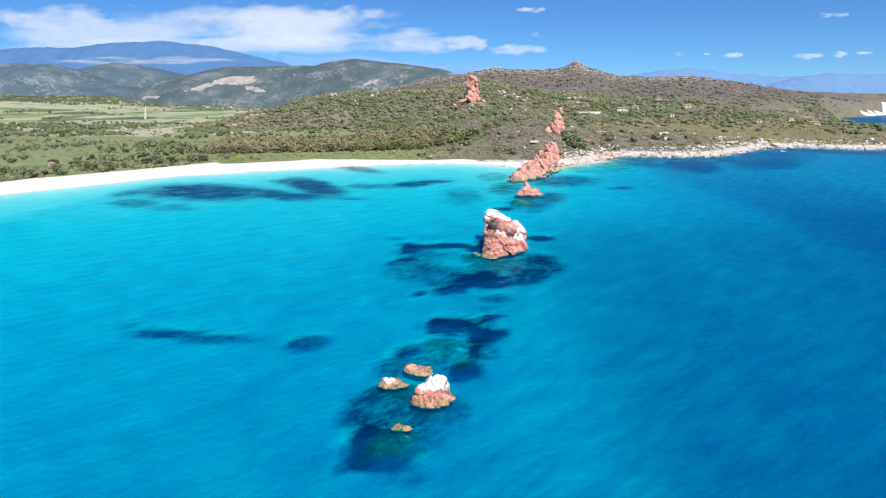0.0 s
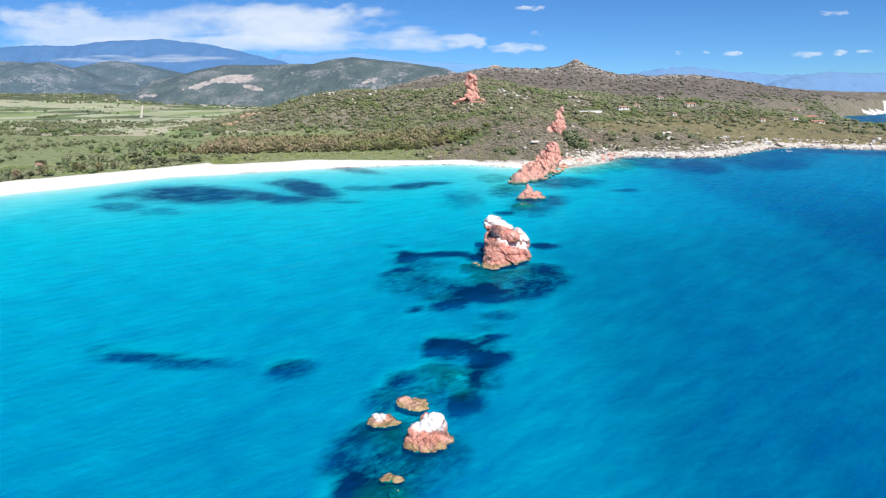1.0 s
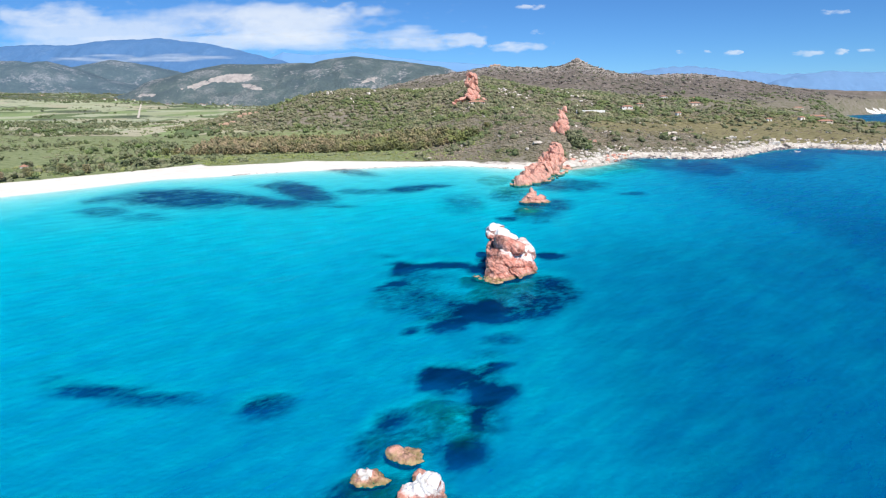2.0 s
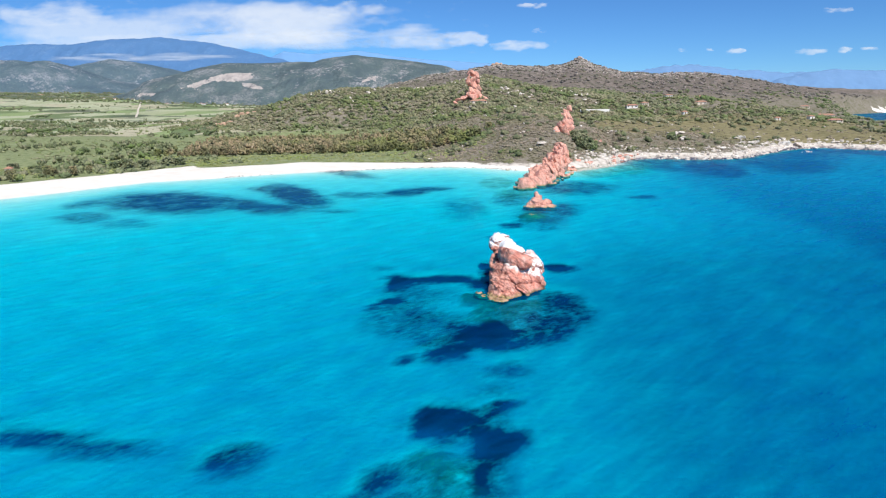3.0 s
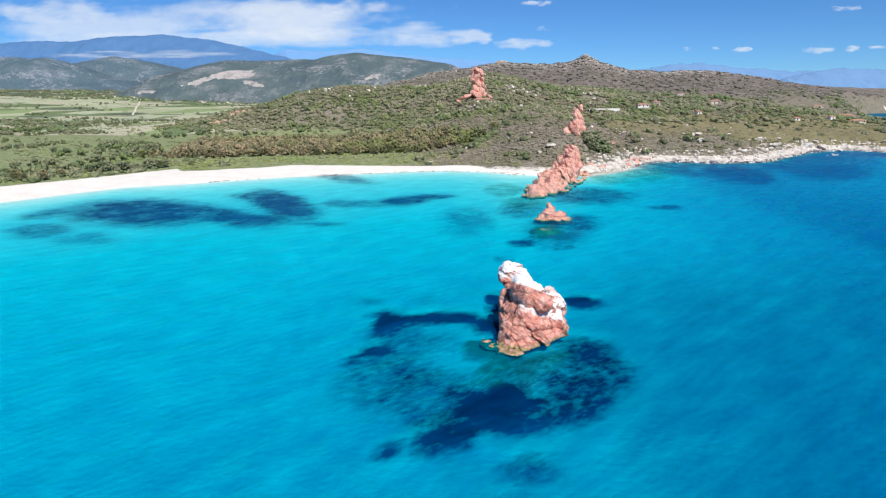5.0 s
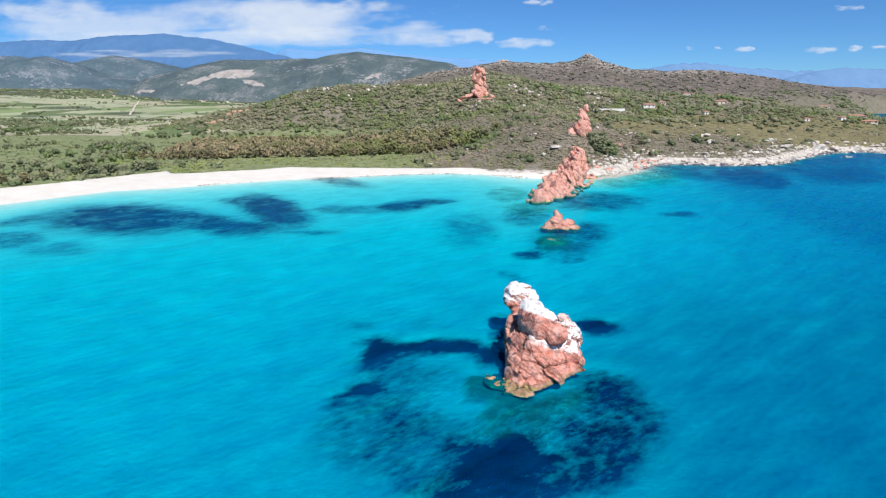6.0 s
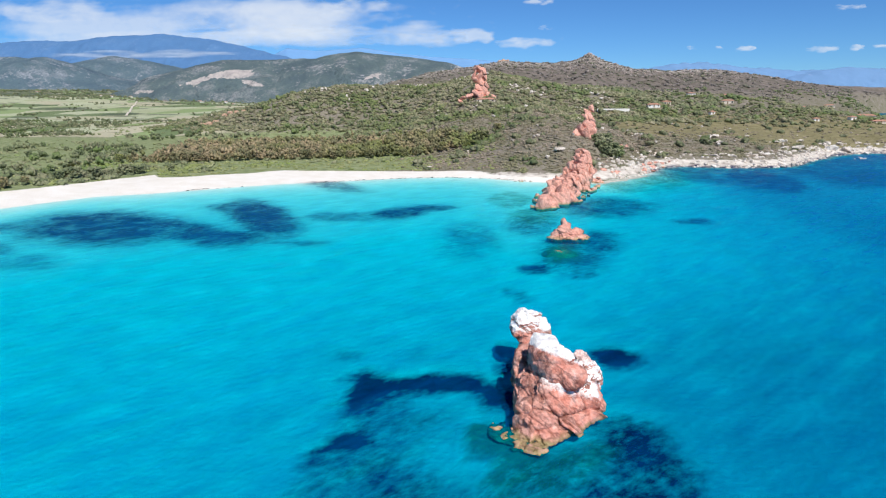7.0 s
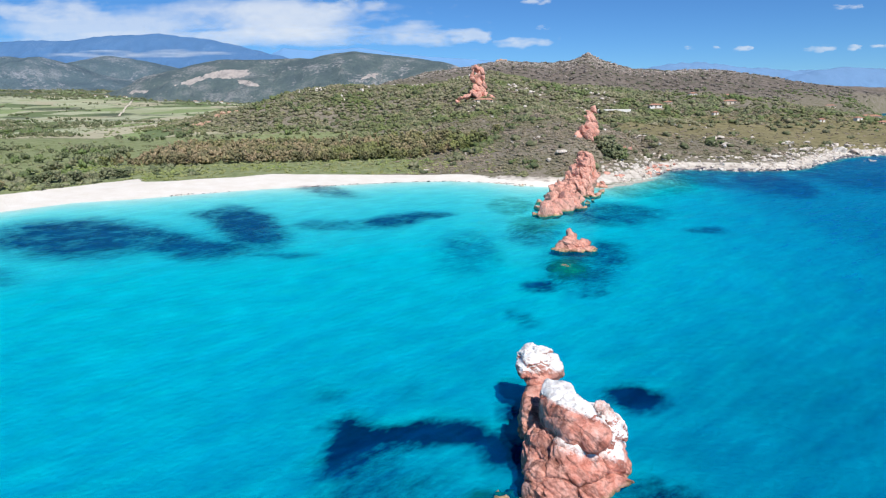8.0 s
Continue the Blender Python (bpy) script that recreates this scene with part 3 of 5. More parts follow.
# ---- mountains ----
def mountain(label, material, y0, crest, front, back, grain, seed, step=12, scars=()):
    """A ridge across the view: crest gives its height along x; it falls off to front and back."""
    xs = np.arange(crest[0][0], crest[-1][0] + step, step)
    ys = np.concatenate([np.linspace(-front, 0, 64), np.linspace(0, back, 8)[1:]])
    X, Y = np.meshgrid(xs, ys)
    z = curve(crest, X + 12 * fbm(X / 90, Y / 90, seed, 3))
    fall = np.where(Y < 0, 1 - smooth(0, 1, -Y / front) ** 0.8, 1 - (Y / back) ** 2)
    gully = fbm(X / 160.0, Y / 260.0, seed + 3, 5)
    spur = 1 - 2.2 * np.abs(fbm(X / 230.0 + 0.3 * fbm(X / 90.0, Y / 90.0, seed + 1, 2), Y / 420.0, seed + 8, 4))
    Z = z * fall * (1 + (1.0 if y0 < 3500 else 0.3) * (gully + 0.5 * spur) * (1 - fall)) + grain * fbm(X / 45.0, Y / 45.0, seed, 5) * np.clip(1.25 - fall, 0.25, 1) - 6
    me = mesh_of("mountain", np.stack([X, Y + y0, Z], -1).reshape(-1, 3), grid_faces(len(xs), len(ys)), material)
    scar = np.zeros_like(X)
    for cx, cz, a, b, lean in scars:
        scar = np.maximum(scar, (Y < 0) * (1.3 - 0.8 * (((X - cx) / a) ** 2 + ((Z - cz - lean * (X - cx)) / b) ** 2)))
    give(me, "scar", np.clip(scar, 0, 1))
    return tagged(new("mountain", me), label, "mountain", "mountain ranges", "structure")


# Both wooded hills carry painted haze through their blue veil.
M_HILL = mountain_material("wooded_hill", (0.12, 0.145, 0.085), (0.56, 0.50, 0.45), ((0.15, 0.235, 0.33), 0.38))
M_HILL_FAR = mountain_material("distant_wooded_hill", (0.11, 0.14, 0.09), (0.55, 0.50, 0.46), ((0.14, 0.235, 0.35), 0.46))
# Aerial haze is painted into these ranges: blue base colours under a blue veil.
M_RANGE = mountain_material("haze_painted_range", (0.05, 0.12, 0.26), (0.2, 0.27, 0.38), ((0.085, 0.19, 0.365), 0.78))
M_RANGE_PALE = mountain_material("pale_haze_painted_range", (0.14, 0.27, 0.46), (0.18, 0.3, 0.48), ((0.15, 0.30, 0.52), 0.9))
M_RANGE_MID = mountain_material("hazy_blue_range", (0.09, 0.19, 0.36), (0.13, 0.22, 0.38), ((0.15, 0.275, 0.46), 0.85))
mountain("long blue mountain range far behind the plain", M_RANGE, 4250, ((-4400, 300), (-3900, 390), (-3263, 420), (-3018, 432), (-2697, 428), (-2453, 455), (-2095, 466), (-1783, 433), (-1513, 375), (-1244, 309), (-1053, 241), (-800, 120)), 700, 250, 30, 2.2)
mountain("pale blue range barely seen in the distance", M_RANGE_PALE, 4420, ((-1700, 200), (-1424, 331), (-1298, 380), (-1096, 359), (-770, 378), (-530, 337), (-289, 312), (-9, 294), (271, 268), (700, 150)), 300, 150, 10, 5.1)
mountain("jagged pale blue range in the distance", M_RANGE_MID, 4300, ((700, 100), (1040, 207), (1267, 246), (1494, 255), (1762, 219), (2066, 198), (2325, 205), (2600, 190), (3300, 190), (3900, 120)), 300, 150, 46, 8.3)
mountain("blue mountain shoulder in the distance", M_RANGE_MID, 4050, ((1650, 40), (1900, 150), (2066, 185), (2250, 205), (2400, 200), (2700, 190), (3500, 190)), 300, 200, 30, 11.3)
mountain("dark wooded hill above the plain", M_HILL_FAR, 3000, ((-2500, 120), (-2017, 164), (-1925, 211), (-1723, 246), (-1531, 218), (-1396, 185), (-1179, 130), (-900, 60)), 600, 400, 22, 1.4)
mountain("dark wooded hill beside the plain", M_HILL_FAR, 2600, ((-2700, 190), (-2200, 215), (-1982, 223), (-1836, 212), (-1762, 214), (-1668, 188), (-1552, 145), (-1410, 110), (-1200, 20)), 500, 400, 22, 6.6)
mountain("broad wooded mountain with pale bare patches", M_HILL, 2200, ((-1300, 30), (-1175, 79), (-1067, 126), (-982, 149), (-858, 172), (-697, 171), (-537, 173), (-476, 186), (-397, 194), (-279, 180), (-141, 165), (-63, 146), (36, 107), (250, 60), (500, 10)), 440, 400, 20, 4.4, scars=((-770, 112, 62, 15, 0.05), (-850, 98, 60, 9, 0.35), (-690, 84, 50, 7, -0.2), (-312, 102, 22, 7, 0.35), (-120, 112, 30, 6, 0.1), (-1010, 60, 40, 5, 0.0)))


# ---- rocks ----
def ball(level):
    bm = bmesh.new()
    bmesh.ops.create_icosphere(bm, subdivisions=level, radius=1.0)
    v = np.array([p.co[:] for p in bm.verts])
    f = np.array([[p.index for p in q.verts] for q in bm.faces])
    bm.free()
    return v, f


BALLS = {k: ball(k) for k in (1, 2, 3, 4, 5, 6, 7)}
BALLS[0] = (np.array([(1, 0, 0), (-1, 0, 0), (0, 1, 0), (0, -1, 0), (0, 0, 1), (0, 0, -1)], float),
            np.array([(0, 2, 4), (2, 1, 4), (1, 3, 4), (3, 0, 4), (2, 0, 5), (1, 2, 5), (3, 1, 5), (0, 3, 5)]))


def blocks(p, count, seed, dip=0.0):
    """Breaks space into leaning blocks: for each point its block's offset and how far the next joint is.
    dip: how much the blocks stretch along the slope of the joints."""
    r = np.random.default_rng(int(seed * 10))
    lo, hi = p.min(0), p.max(0)
    skew = np.array([[1, 0.25, 0.45], [-0.2, 1, 0.1], [-0.35, 0.1, 1.25]])
    u = np.array([0.70, 0.15, -0.70])
    skew = skew @ (np.eye(3) - dip * np.outer(u, u))
    q = (lo + (hi - lo) * r.uniform(-0.05, 1.05, (count, 3))) @ skew.T
    w = p @ skew.T
    d2 = np.maximum((w ** 2).sum(1)[:, None] + (q ** 2).sum(1)[None] - 2 * w @ q.T, 0)
    order = np.argpartition(d2, 1, axis=1)[:, :2]
    near = np.take_along_axis(d2, order, 1)
    first = np.where(near[:, 0] <= near[:, 1], order[:, 0], order[:, 1])
    near = np.sqrt(np.sort(near, 1))
    return r.uniform(-1, 1, count)[first], near[:, 1] - near[:, 0]


def rock_mesh(name, lobes, material, seed, level=4, rough=0.12, chip=1.0, core=None, white=None, boxy=2.7, dip=0.0, tuck=0.5):
    """A rock grown from overlapping boulders (centre, half sizes, turn), broken by facets and cracks.
    Every ray from the core ends on the outermost boulder. white: a function of points for the whitened part."""
    d, f = BALLS[level]
    core = np.array(core if core is not None else lobes[0][0], float)
    far = np.zeros(len(d))
    for c, half, turn in lobes:
        a, b = math.cos(radians(turn)), math.sin(radians(turn))
        rot = np.array([[a, b, 0], [-b, a, 0], [0, 0, 1]])
        o, w = rot @ (core - np.array(c, float)) / np.array(half), (d @ rot.T) / np.array(half)
        lo, hi = np.zeros(len(d)), np.full(len(d), 3.0 * max(half) + np.linalg.norm(core - np.array(c, float)) + 1)
        g = (np.abs(o[None, :] + w * hi[:, None]) ** boxy).sum(1)
        # walk in from outside to the first point within
        hit = np.zeros(len(d))
        for k in np.linspace(1, 0, 90):
            q = (np.abs(o[None, :] + w * (hi * k)[:, None]) ** boxy).sum(1) < 1
            hit = np.where((hit == 0) & q, hi * k, hit)
        step = hi / 89
        for _ in range(5):
            step = step / 2
            q = (np.abs(o[None, :] + w * (hit + step)[:, None]) ** boxy).sum(1) < 1
            hit = np.where(q & (hit > 0), hit + step, hit)
        far = np.maximum(far, hit)
    p = core + d * np.maximum(far, 0.15)[:, None]
    size = np.median(far)
    k = 1.0 / max(size, 0.3)
    big = fbm(p[:, 0] * k * 1.6 + seed, p[:, 1] * k * 1.6, p[:, 2] * k * 1.6, 3)
    fine = fbm(p[:, 0] * k * 5.0, p[:, 1] * k * 5.0 + seed, p[:, 2] * k * 4.0, 4)
    push = 0.9 * big + 0.6 * fine
    for count, amount, groove in ((22, 0.9, 0.7), (90, 0.5, 0.5), (420, 0.22, 0.25)) if level > 5 else ((22, 0.8, 0.6), (110, 0.4, 0.35)) if level > 3 else ((14, 0.8, 0.3),):
        off, edge = blocks(p, count, seed + count, dip)
        push = push + chip * (amount * off * (0.4 + 0.6 * np.clip(edge / (0.02 * size), 0, 1)) - groove * np.exp(-edge / (0.03 * size * (22 / count) ** 0.45)))
    p = p + d * (size * rough * 1.15 * push)[:, None]
    if p[:, 2].min() < -0.2:   # below the waterline the rock narrows, or spreads where tuck is negative
        narrow = 1 - tuck * np.clip((-0.04 - p[:, 2]) / 0.45, 0, 1)
        p[:, :2] = core[:2] + (p[:, :2] - core[:2]) * narrow[:, None]
    me = mesh_of(name, p, f, material)
    if white is not None:
        give(me, "guano", np.clip(white(p), 0, 1))
    return me


def crag_mesh(centre, half, turn, seed, points=12):
    """An angular crag: the hull of random points within half sizes, with blunt edges and a rough skin."""
    r = np.random.default_rng(int(seed * 13))
    bm = bmesh.new()
    a, b = math.cos(radians(turn)), math.sin(radians(turn))
    for _ in range(points):
        d = r.normal(0, 1, 3)
        d = d / np.abs(d).max() ** 0.8 / np.linalg.norm(d) ** 0.2 * np.array(half) * r.uniform(0.85, 1.2)
        lean = 0.18 * d[2]
        bm.verts.new((a * d[0] - b * d[1] - lean, b * d[0] + a * d[1], d[2]))
    hull = bmesh.ops.convex_hull(bm, input=bm.verts[:])
    bmesh.ops.delete(bm, geom=[v for v in hull["geom_interior"] if isinstance(v, bmesh.types.BMVert)], context="VERTS")
    bmesh.ops.subdivide_edges(bm, edges=bm.edges[:], cuts=3, use_grid_fill=True)
    bmesh.ops.triangulate(bm, faces=bm.faces[:])
    p = np.array([v.co[:] for v in bm.verts])
    size = float(min(half))
    k = 2.6 / size
    dent = 0.2 * size * np.abs(fbm(p[:, 0] * k + seed, p[:, 1] * k, p[:, 2] * k * 1.3, 3)) + 0.06 * size * r.uniform(0, 1, len(p))
    p = p * (1 - dent / np.maximum(np.linalg.norm(p, axis=1), 0.2))[:, None] + np.array(centre)
    f = np.array([[v.index for v in q.verts] for q in bm.faces])
    bm.free()
    return mesh_of("crag", p, f, M_RED, False)


def part(name, me, parent, label=""):
    ob = new(name, me)
    ob.parent = parent
    if label:
        tagged(ob, label)
    return ob


def thing(name, label, category, at=(0, 0, 0), group="", kind=""):
    ob = new(name)
    ob.matrix_basis = pose(*at)
    return tagged(ob, label, category, group, kind)


def rock(name, label, lobes, material, seed, level=4, group="", category="rock", **more):
    return tagged(new(name, rock_mesh(name, lobes, material, seed, level, **more)), label, category, group)


# The large stack: a fin of the dyke, two capping boulders, a shoulder, a foot
stack = thing("sea_stack", "tall red rock stack whitened on top, standing in the sea", "sea stack")
part("stack_body", rock_mesh("stack_body", [((10.4, 145.8, -1.0), (5.0, 3.5, 4.4), 41), ((9.6, 146.8, 1.2), (5.0, 3.7, 4.6), 36), ((11.9, 147.2, 0.8), (2.3, 3.6, 4.3), 15), ((7.9, 141.9, -1.6), (3.6, 3.0, 2.9), 41), ((7.9, 143.2, 0.2), (3.6, 2.6, 3.5), 41)],
     M_RED_WHITE, 3.0, 7, 0.092, core=(9.3, 147, 0), boxy=3.6, dip=0.62, white=lambda p: smooth(3.4, 5.8, p[:, 2] + 0.45 * (p[:, 0] - 9.5))), stack)
part("cap_boulder", rock_mesh("cap_boulder", [((8.4, 146.0, 6.6), (2.1, 3.1, 2.0), 25), ((7.9, 147.8, 7.2), (1.8, 2.5, 1.7), 0), ((10.2, 144.4, 5.8), (1.6, 2.2, 1.5), 30)], M_RED_WHITE, 9.0, 6, 0.075, 0.8, core=(8.7, 146, 6.5), boxy=3.2, white=lambda p: smooth(7.1, 8.2, p[:, 2] + 0.35 * (p[:, 1] - 146) + 0.4 * (p[:, 0] - 8.5))), stack)
part("head_boulder", rock_mesh("head_boulder", [((6.8, 160, 6.0), (2.0, 2.2, 1.6), 0), ((8.4, 160.2, 5.3), (1.6, 2.0, 1.2), 0), ((5.6, 159.6, 5.4), (1.1, 1.7, 1.1), 0), ((7.0, 160, 4.4), (1.9, 2.0, 1.0), 0)], M_RED_WHITE, 14.0, 6, 0.10, boxy=2.8, white=lambda p: smooth(4.9, 6.3, p[:, 2])), stack, "white-topped boulder balanced on the stack")
part("head_pillar", rock_mesh("head_pillar", [((6.2, 154, 0.3), (1.6, 4.2, 3.8), 0), ((7.2, 157.8, 0.2), (2.0, 3.4, 4.0), 0)], M_RED_WHITE, 15.0, 5, 0.11, boxy=3.6, core=(6.4, 154, 0.3), white=lambda p: p[:, 2] * 0), stack)
part("side_block", rock_mesh("side_block", [((5.6, 150.8, 3.6), (1.25, 2.0, 1.9), 0)], M_RED_WHITE, 19.0, 5, 0.13, boxy=3.4, white=lambda p: p[:, 2] * 0), stack)
part("buttress", rock_mesh("buttress", [((5.6, 146.8, 0.8), (1.2, 2.4, 3.0), 0), ((5.4, 144.6, -0.5), (1.2, 2.4, 2.8), 0)], M_RED_WHITE, 16.0, 6, 0.14, boxy=3.2, white=lambda p: p[:, 2] * 0), stack)
part("shoulder", rock_mesh("shoulder", [((12.2, 146.9, 5.2), (0.95, 1.5, 1.9), 25), ((12.6, 146.6, 4.2), (1.2, 1.6, 1.6), 40)], M_RED_WHITE, 17.0, 6, 0.18, boxy=4.0, white=lambda p: smooth(2.8, 4.6, p[:, 2]) * (1 - 0.6 * smooth(5.8, 6.8, p[:, 2]))), stack)
part("foot_shelf", rock_mesh("foot_shelf", [((2.2, 141.2, -1.1), (3.2, 3.6, 1.05), 20), ((4.6, 139.8, -1.05), (3.0, 2.8, 1.1), 10), ((6.8, 138.0, -1.1), (3.0, 2.2, 1.05), 25)], M_RED, 23.0, 5, 0.07, 0.7, core=(4.2, 140.4, -0.8), boxy=2.2, dip=0.3, tuck=0.6), stack, "algae-stained rock shelf awash at the foot")
for k, (x, y, a, b, h) in enumerate(((3.0, 140.8, 1.1, 0.9, 0.95), (4.6, 138.6, 1.2, 0.8, 0.95), (4.4, 142.0, 1.1, 1.0, 1.15), (6.2, 138.4, 1.3, 0.8, 1.05), (2.0, 142.6, 0.8, 0.8, 0.9))):
    part("foot_boulder", rock_mesh("foot_boulder", [((x, y, -1.0), (a * 1.6, b * 1.6, h * 1.12), 25 * k)], M_RED, 21.0 + 2.3 * k, 4, 0.2, tuck=0.6), stack, "algae-stained rock awash at the foot")

# The white-capped rock with its low neighbours
rock("sea_rock", "pink rock with a white crest, just above the water", [((-3.8, 66.5, -0.55), (3.0, 2.9, 1.75), 10), ((-3.2, 67.2, 0.6), (1.7, 1.6, 1.7), 0), ((-4.8, 66.8, 0.1), (1.3, 1.5, 1.35), 20), ((-2.2, 66.3, -0.1), (1.3, 1.5, 1.2), 0)], M_RED_WHITE, 31.0, 6, "small sea rocks", rough=0.13, boxy=2.3, tuck=0.6, white=lambda p: smooth(0.7, 1.9, p[:, 2] + 0.3 * (p[:, 1] - 66.8)) * (1 - smooth(1.2, 2.6, np.abs(p[:, 0] + 3.7))))
rock("sea_rock", "low reddish rock awash with a small white top", [((-9.2, 70.3, -0.75), (2.5, 1.7, 1.15), 0), ((-9.9, 70.8, -0.2), (0.9, 0.8, 0.8), 20), ((-8.4, 70.5, -0.3), (1.1, 0.9, 0.75), 60)], M_RED_WHITE, 33.0, 5, "small sea rocks", rough=0.13, boxy=2.3, tuck=0.6, white=lambda p: smooth(0.3, 0.6, p[:, 2]) * (p[:, 0] < -9.0))
rock("sea_rock", "low brown rock awash behind the white-capped one", [((-6.0, 74.5, -0.8), (2.8, 1.7, 1.1), -15), ((-7.3, 75.2, -0.2), (1.0, 0.8, 0.8), 20), ((-5.4, 74.6, -0.4), (1.3, 0.9, 0.7), 50)], M_RED, 35.0, 5, "small sea rocks", rough=0.13, boxy=2.3, tuck=0.6)
rock("sea_rock", "small red rock close behind the white-capped one", [((-4.1, 70.4, -0.2), (0.9, 0.8, 1.2), 20)], M_RED, 36.0, 5, "small sea rocks", rough=0.15, boxy=2.4, tuck=0.0)
rock("sea_rock", "flat yellowish rock just breaking the surface", [((-6.9, 59.4, -0.75), (1.6, 1.0, 1.0), -5), ((-7.3, 59.6, -0.5), (0.8, 0.7, 0.8), 20)], M_RED, 37.0, 5, "small sea rocks", rough=0.13, boxy=2.3, tuck=0.6)
rock("sea_rock", "pale sunken rock just under the surface", [((-6.3, 57.7, -0.9), (0.9, 0.7, 0.85), 15)], M_RED, 38.0, 5, "small sea rocks", rough=0.16, boxy=2.2, tuck=0.0)

# The pointed rock and the dyke that runs ashore
rock("sea_rock", "pointed red rock standing in the sea", [((24.3, 240.5, -0.6), (6.0, 3.6, 1.5), 0), ((23.8, 241.6, 0.0), (4.3, 2.8, 2.7), 0), ((23.6, 242, 0.8), (2.6, 2.0, 3.5), 0), ((23.3, 242, 2.4), (1.0, 1.1, 2.7), 10), ((26.4, 241.5, 0.4), (1.9, 1.6, 2.2), 20), ((28.2, 240.6, -0.4), (2.0, 1.2, 1.2), -10)], M_RED, 41.0, 6, "small sea rocks", rough=0.17, chip=1.2, boxy=2.0, dip=0.5, core=(24.2, 241.4, -0.2), tuck=0.1)
rock("sea_rock", "sunken pale rock slab below the pointed rock", [((20.4, 225.5, -1.0), (3.4, 3.0, 0.85), 10)], M_RED, 43.0, 5, "small sea rocks", rough=0.14, boxy=2.2, tuck=-0.3)
dyke = thing("red_rock_ridge", "long red rock ridge running from the sea up the hillside", "rock ridge")
ridge = np.random.default_rng(5)
RIDGE_X = ((282, 21), (288, 23), (300, 28.5), (318, 34.5), (330, 38), (350, 45), (370, 50), (380, 52))
RIDGE_TOP = ((282, 1.8), (288, 4.0), (300, 5.0), (312, 4.6), (330, 6.2), (345, 8.6), (352, 10.0), (370, 13.4), (380, 15.0))
RIDGE_HALF = ((282, 1.6), (292, 3.4), (310, 5.0), (330, 7.0), (350, 6.4), (365, 4.4), (380, 2.6))
for k, (x, y, z, a, b, c) in enumerate(((23.0, 286.8, 0.4, 3.2, 3.8, 3.2), (25.8, 288.6, 0.0, 2.6, 3.2, 2.8), (21.2, 285.0, -0.2, 1.8, 2.2, 1.8), (23.6, 289.6, 1.4, 2.4, 2.4, 2.6), (28.6, 296.0, 0.6, 3.8, 3.8, 3.4), (31.8, 297.0, 0.0, 3.2, 3.2, 2.8), (27.0, 299.0, 1.2, 3.0, 3.6, 3.4), (30.2, 301.0, 2.0, 3.4, 3.4, 3.2), (33.6, 301.0, 0.4, 2.6, 3.0, 2.8))):
    part("crag", crag_mesh((x, y, z), (a * 1.1, b * 1.1, c * 1.1), 30 * k, 44.0 + 1.7 * k, 16), dyke)
for k in range(130):
    y = 303 + 75 * (k / 129) + ridge.uniform(-1.5, 1.5)
    wide = float(curve(RIDGE_HALF, y))
    side = ridge.uniform(-1, 1)
    x = float(curve(RIDGE_X, y)) + side * wide
    top = float(curve(RIDGE_TOP, y)) * (1 - 0.5 * side * side) * ridge.uniform(0.7, 1.06)
    a, b, h = ridge.uniform(1.2, 2.8), ridge.uniform(1.6, 3.8), ridge.uniform(1.6, 3.2)
    shrink = 1.0 if y < 358 else 0.7
    part("crag", crag_mesh((x, y, top - h), (a * shrink, b * shrink, h * 1.2), ridge.uniform(-20, 50), 50.0 + 3.1 * k), dyke)
for k in range(28):
    y = ridge.uniform(286, 356)
    wide = float(curve(RIDGE_HALF, y))
    x = float(curve(RIDGE_X, y)) + (1 if k % 3 else -1) * (wide + ridge.uniform(0.3, 4.0))
    r = ridge.uniform(0.6, 1.5)
    part("fallen_block", crag_mesh((x, y, max(height_at(x, y), -0.5) + 0.2 * r), (r * 1.3, r, r), ridge.uniform(0, 90), 170.0 + 2.7 * k, 10), dyke)
pinnacle = thing("rock_pinnacle", "red rock pinnacle standing on the scrub hillside", "rock pinnacle")
for k, (x, y, z, a, b, c) in enumerate(((53.2, 411, 16.5, 2.6, 2.6, 3.4), (57.0, 411, 17.0, 3.0, 2.8, 3.6), (60.6, 412, 17.5, 2.6, 2.6, 4.4), (55.0, 412, 20.0, 2.2, 2.4, 3.0), (58.6, 412, 21.5, 2.8, 2.6, 3.4), (61.0, 412.6, 22.4, 1.7, 2.2, 3.2), (57.0, 412.4, 24.6, 2.1, 2.0, 2.6), (60.0, 412.6, 26.0, 2.0, 2.0, 2.8), (58.0, 412.8, 27.6, 1.5, 1.6, 2.0), (57.4, 413, 30.0, 1.1, 1.2, 1.6), (60.4, 413, 30.0, 1.3, 1.3, 2.2), (52.0, 410, 14.6, 2.2, 2.0, 2.2))):
    part("crag", crag_mesh((x, y, z), (a * 1.12, b * 1.1, c * 1.12), 8 * k - 20, 90.0 + 3.1 * k), pinnacle)
tower = thing("rock_tower", "red rock tower crowning the scrub hill", "rock tower")
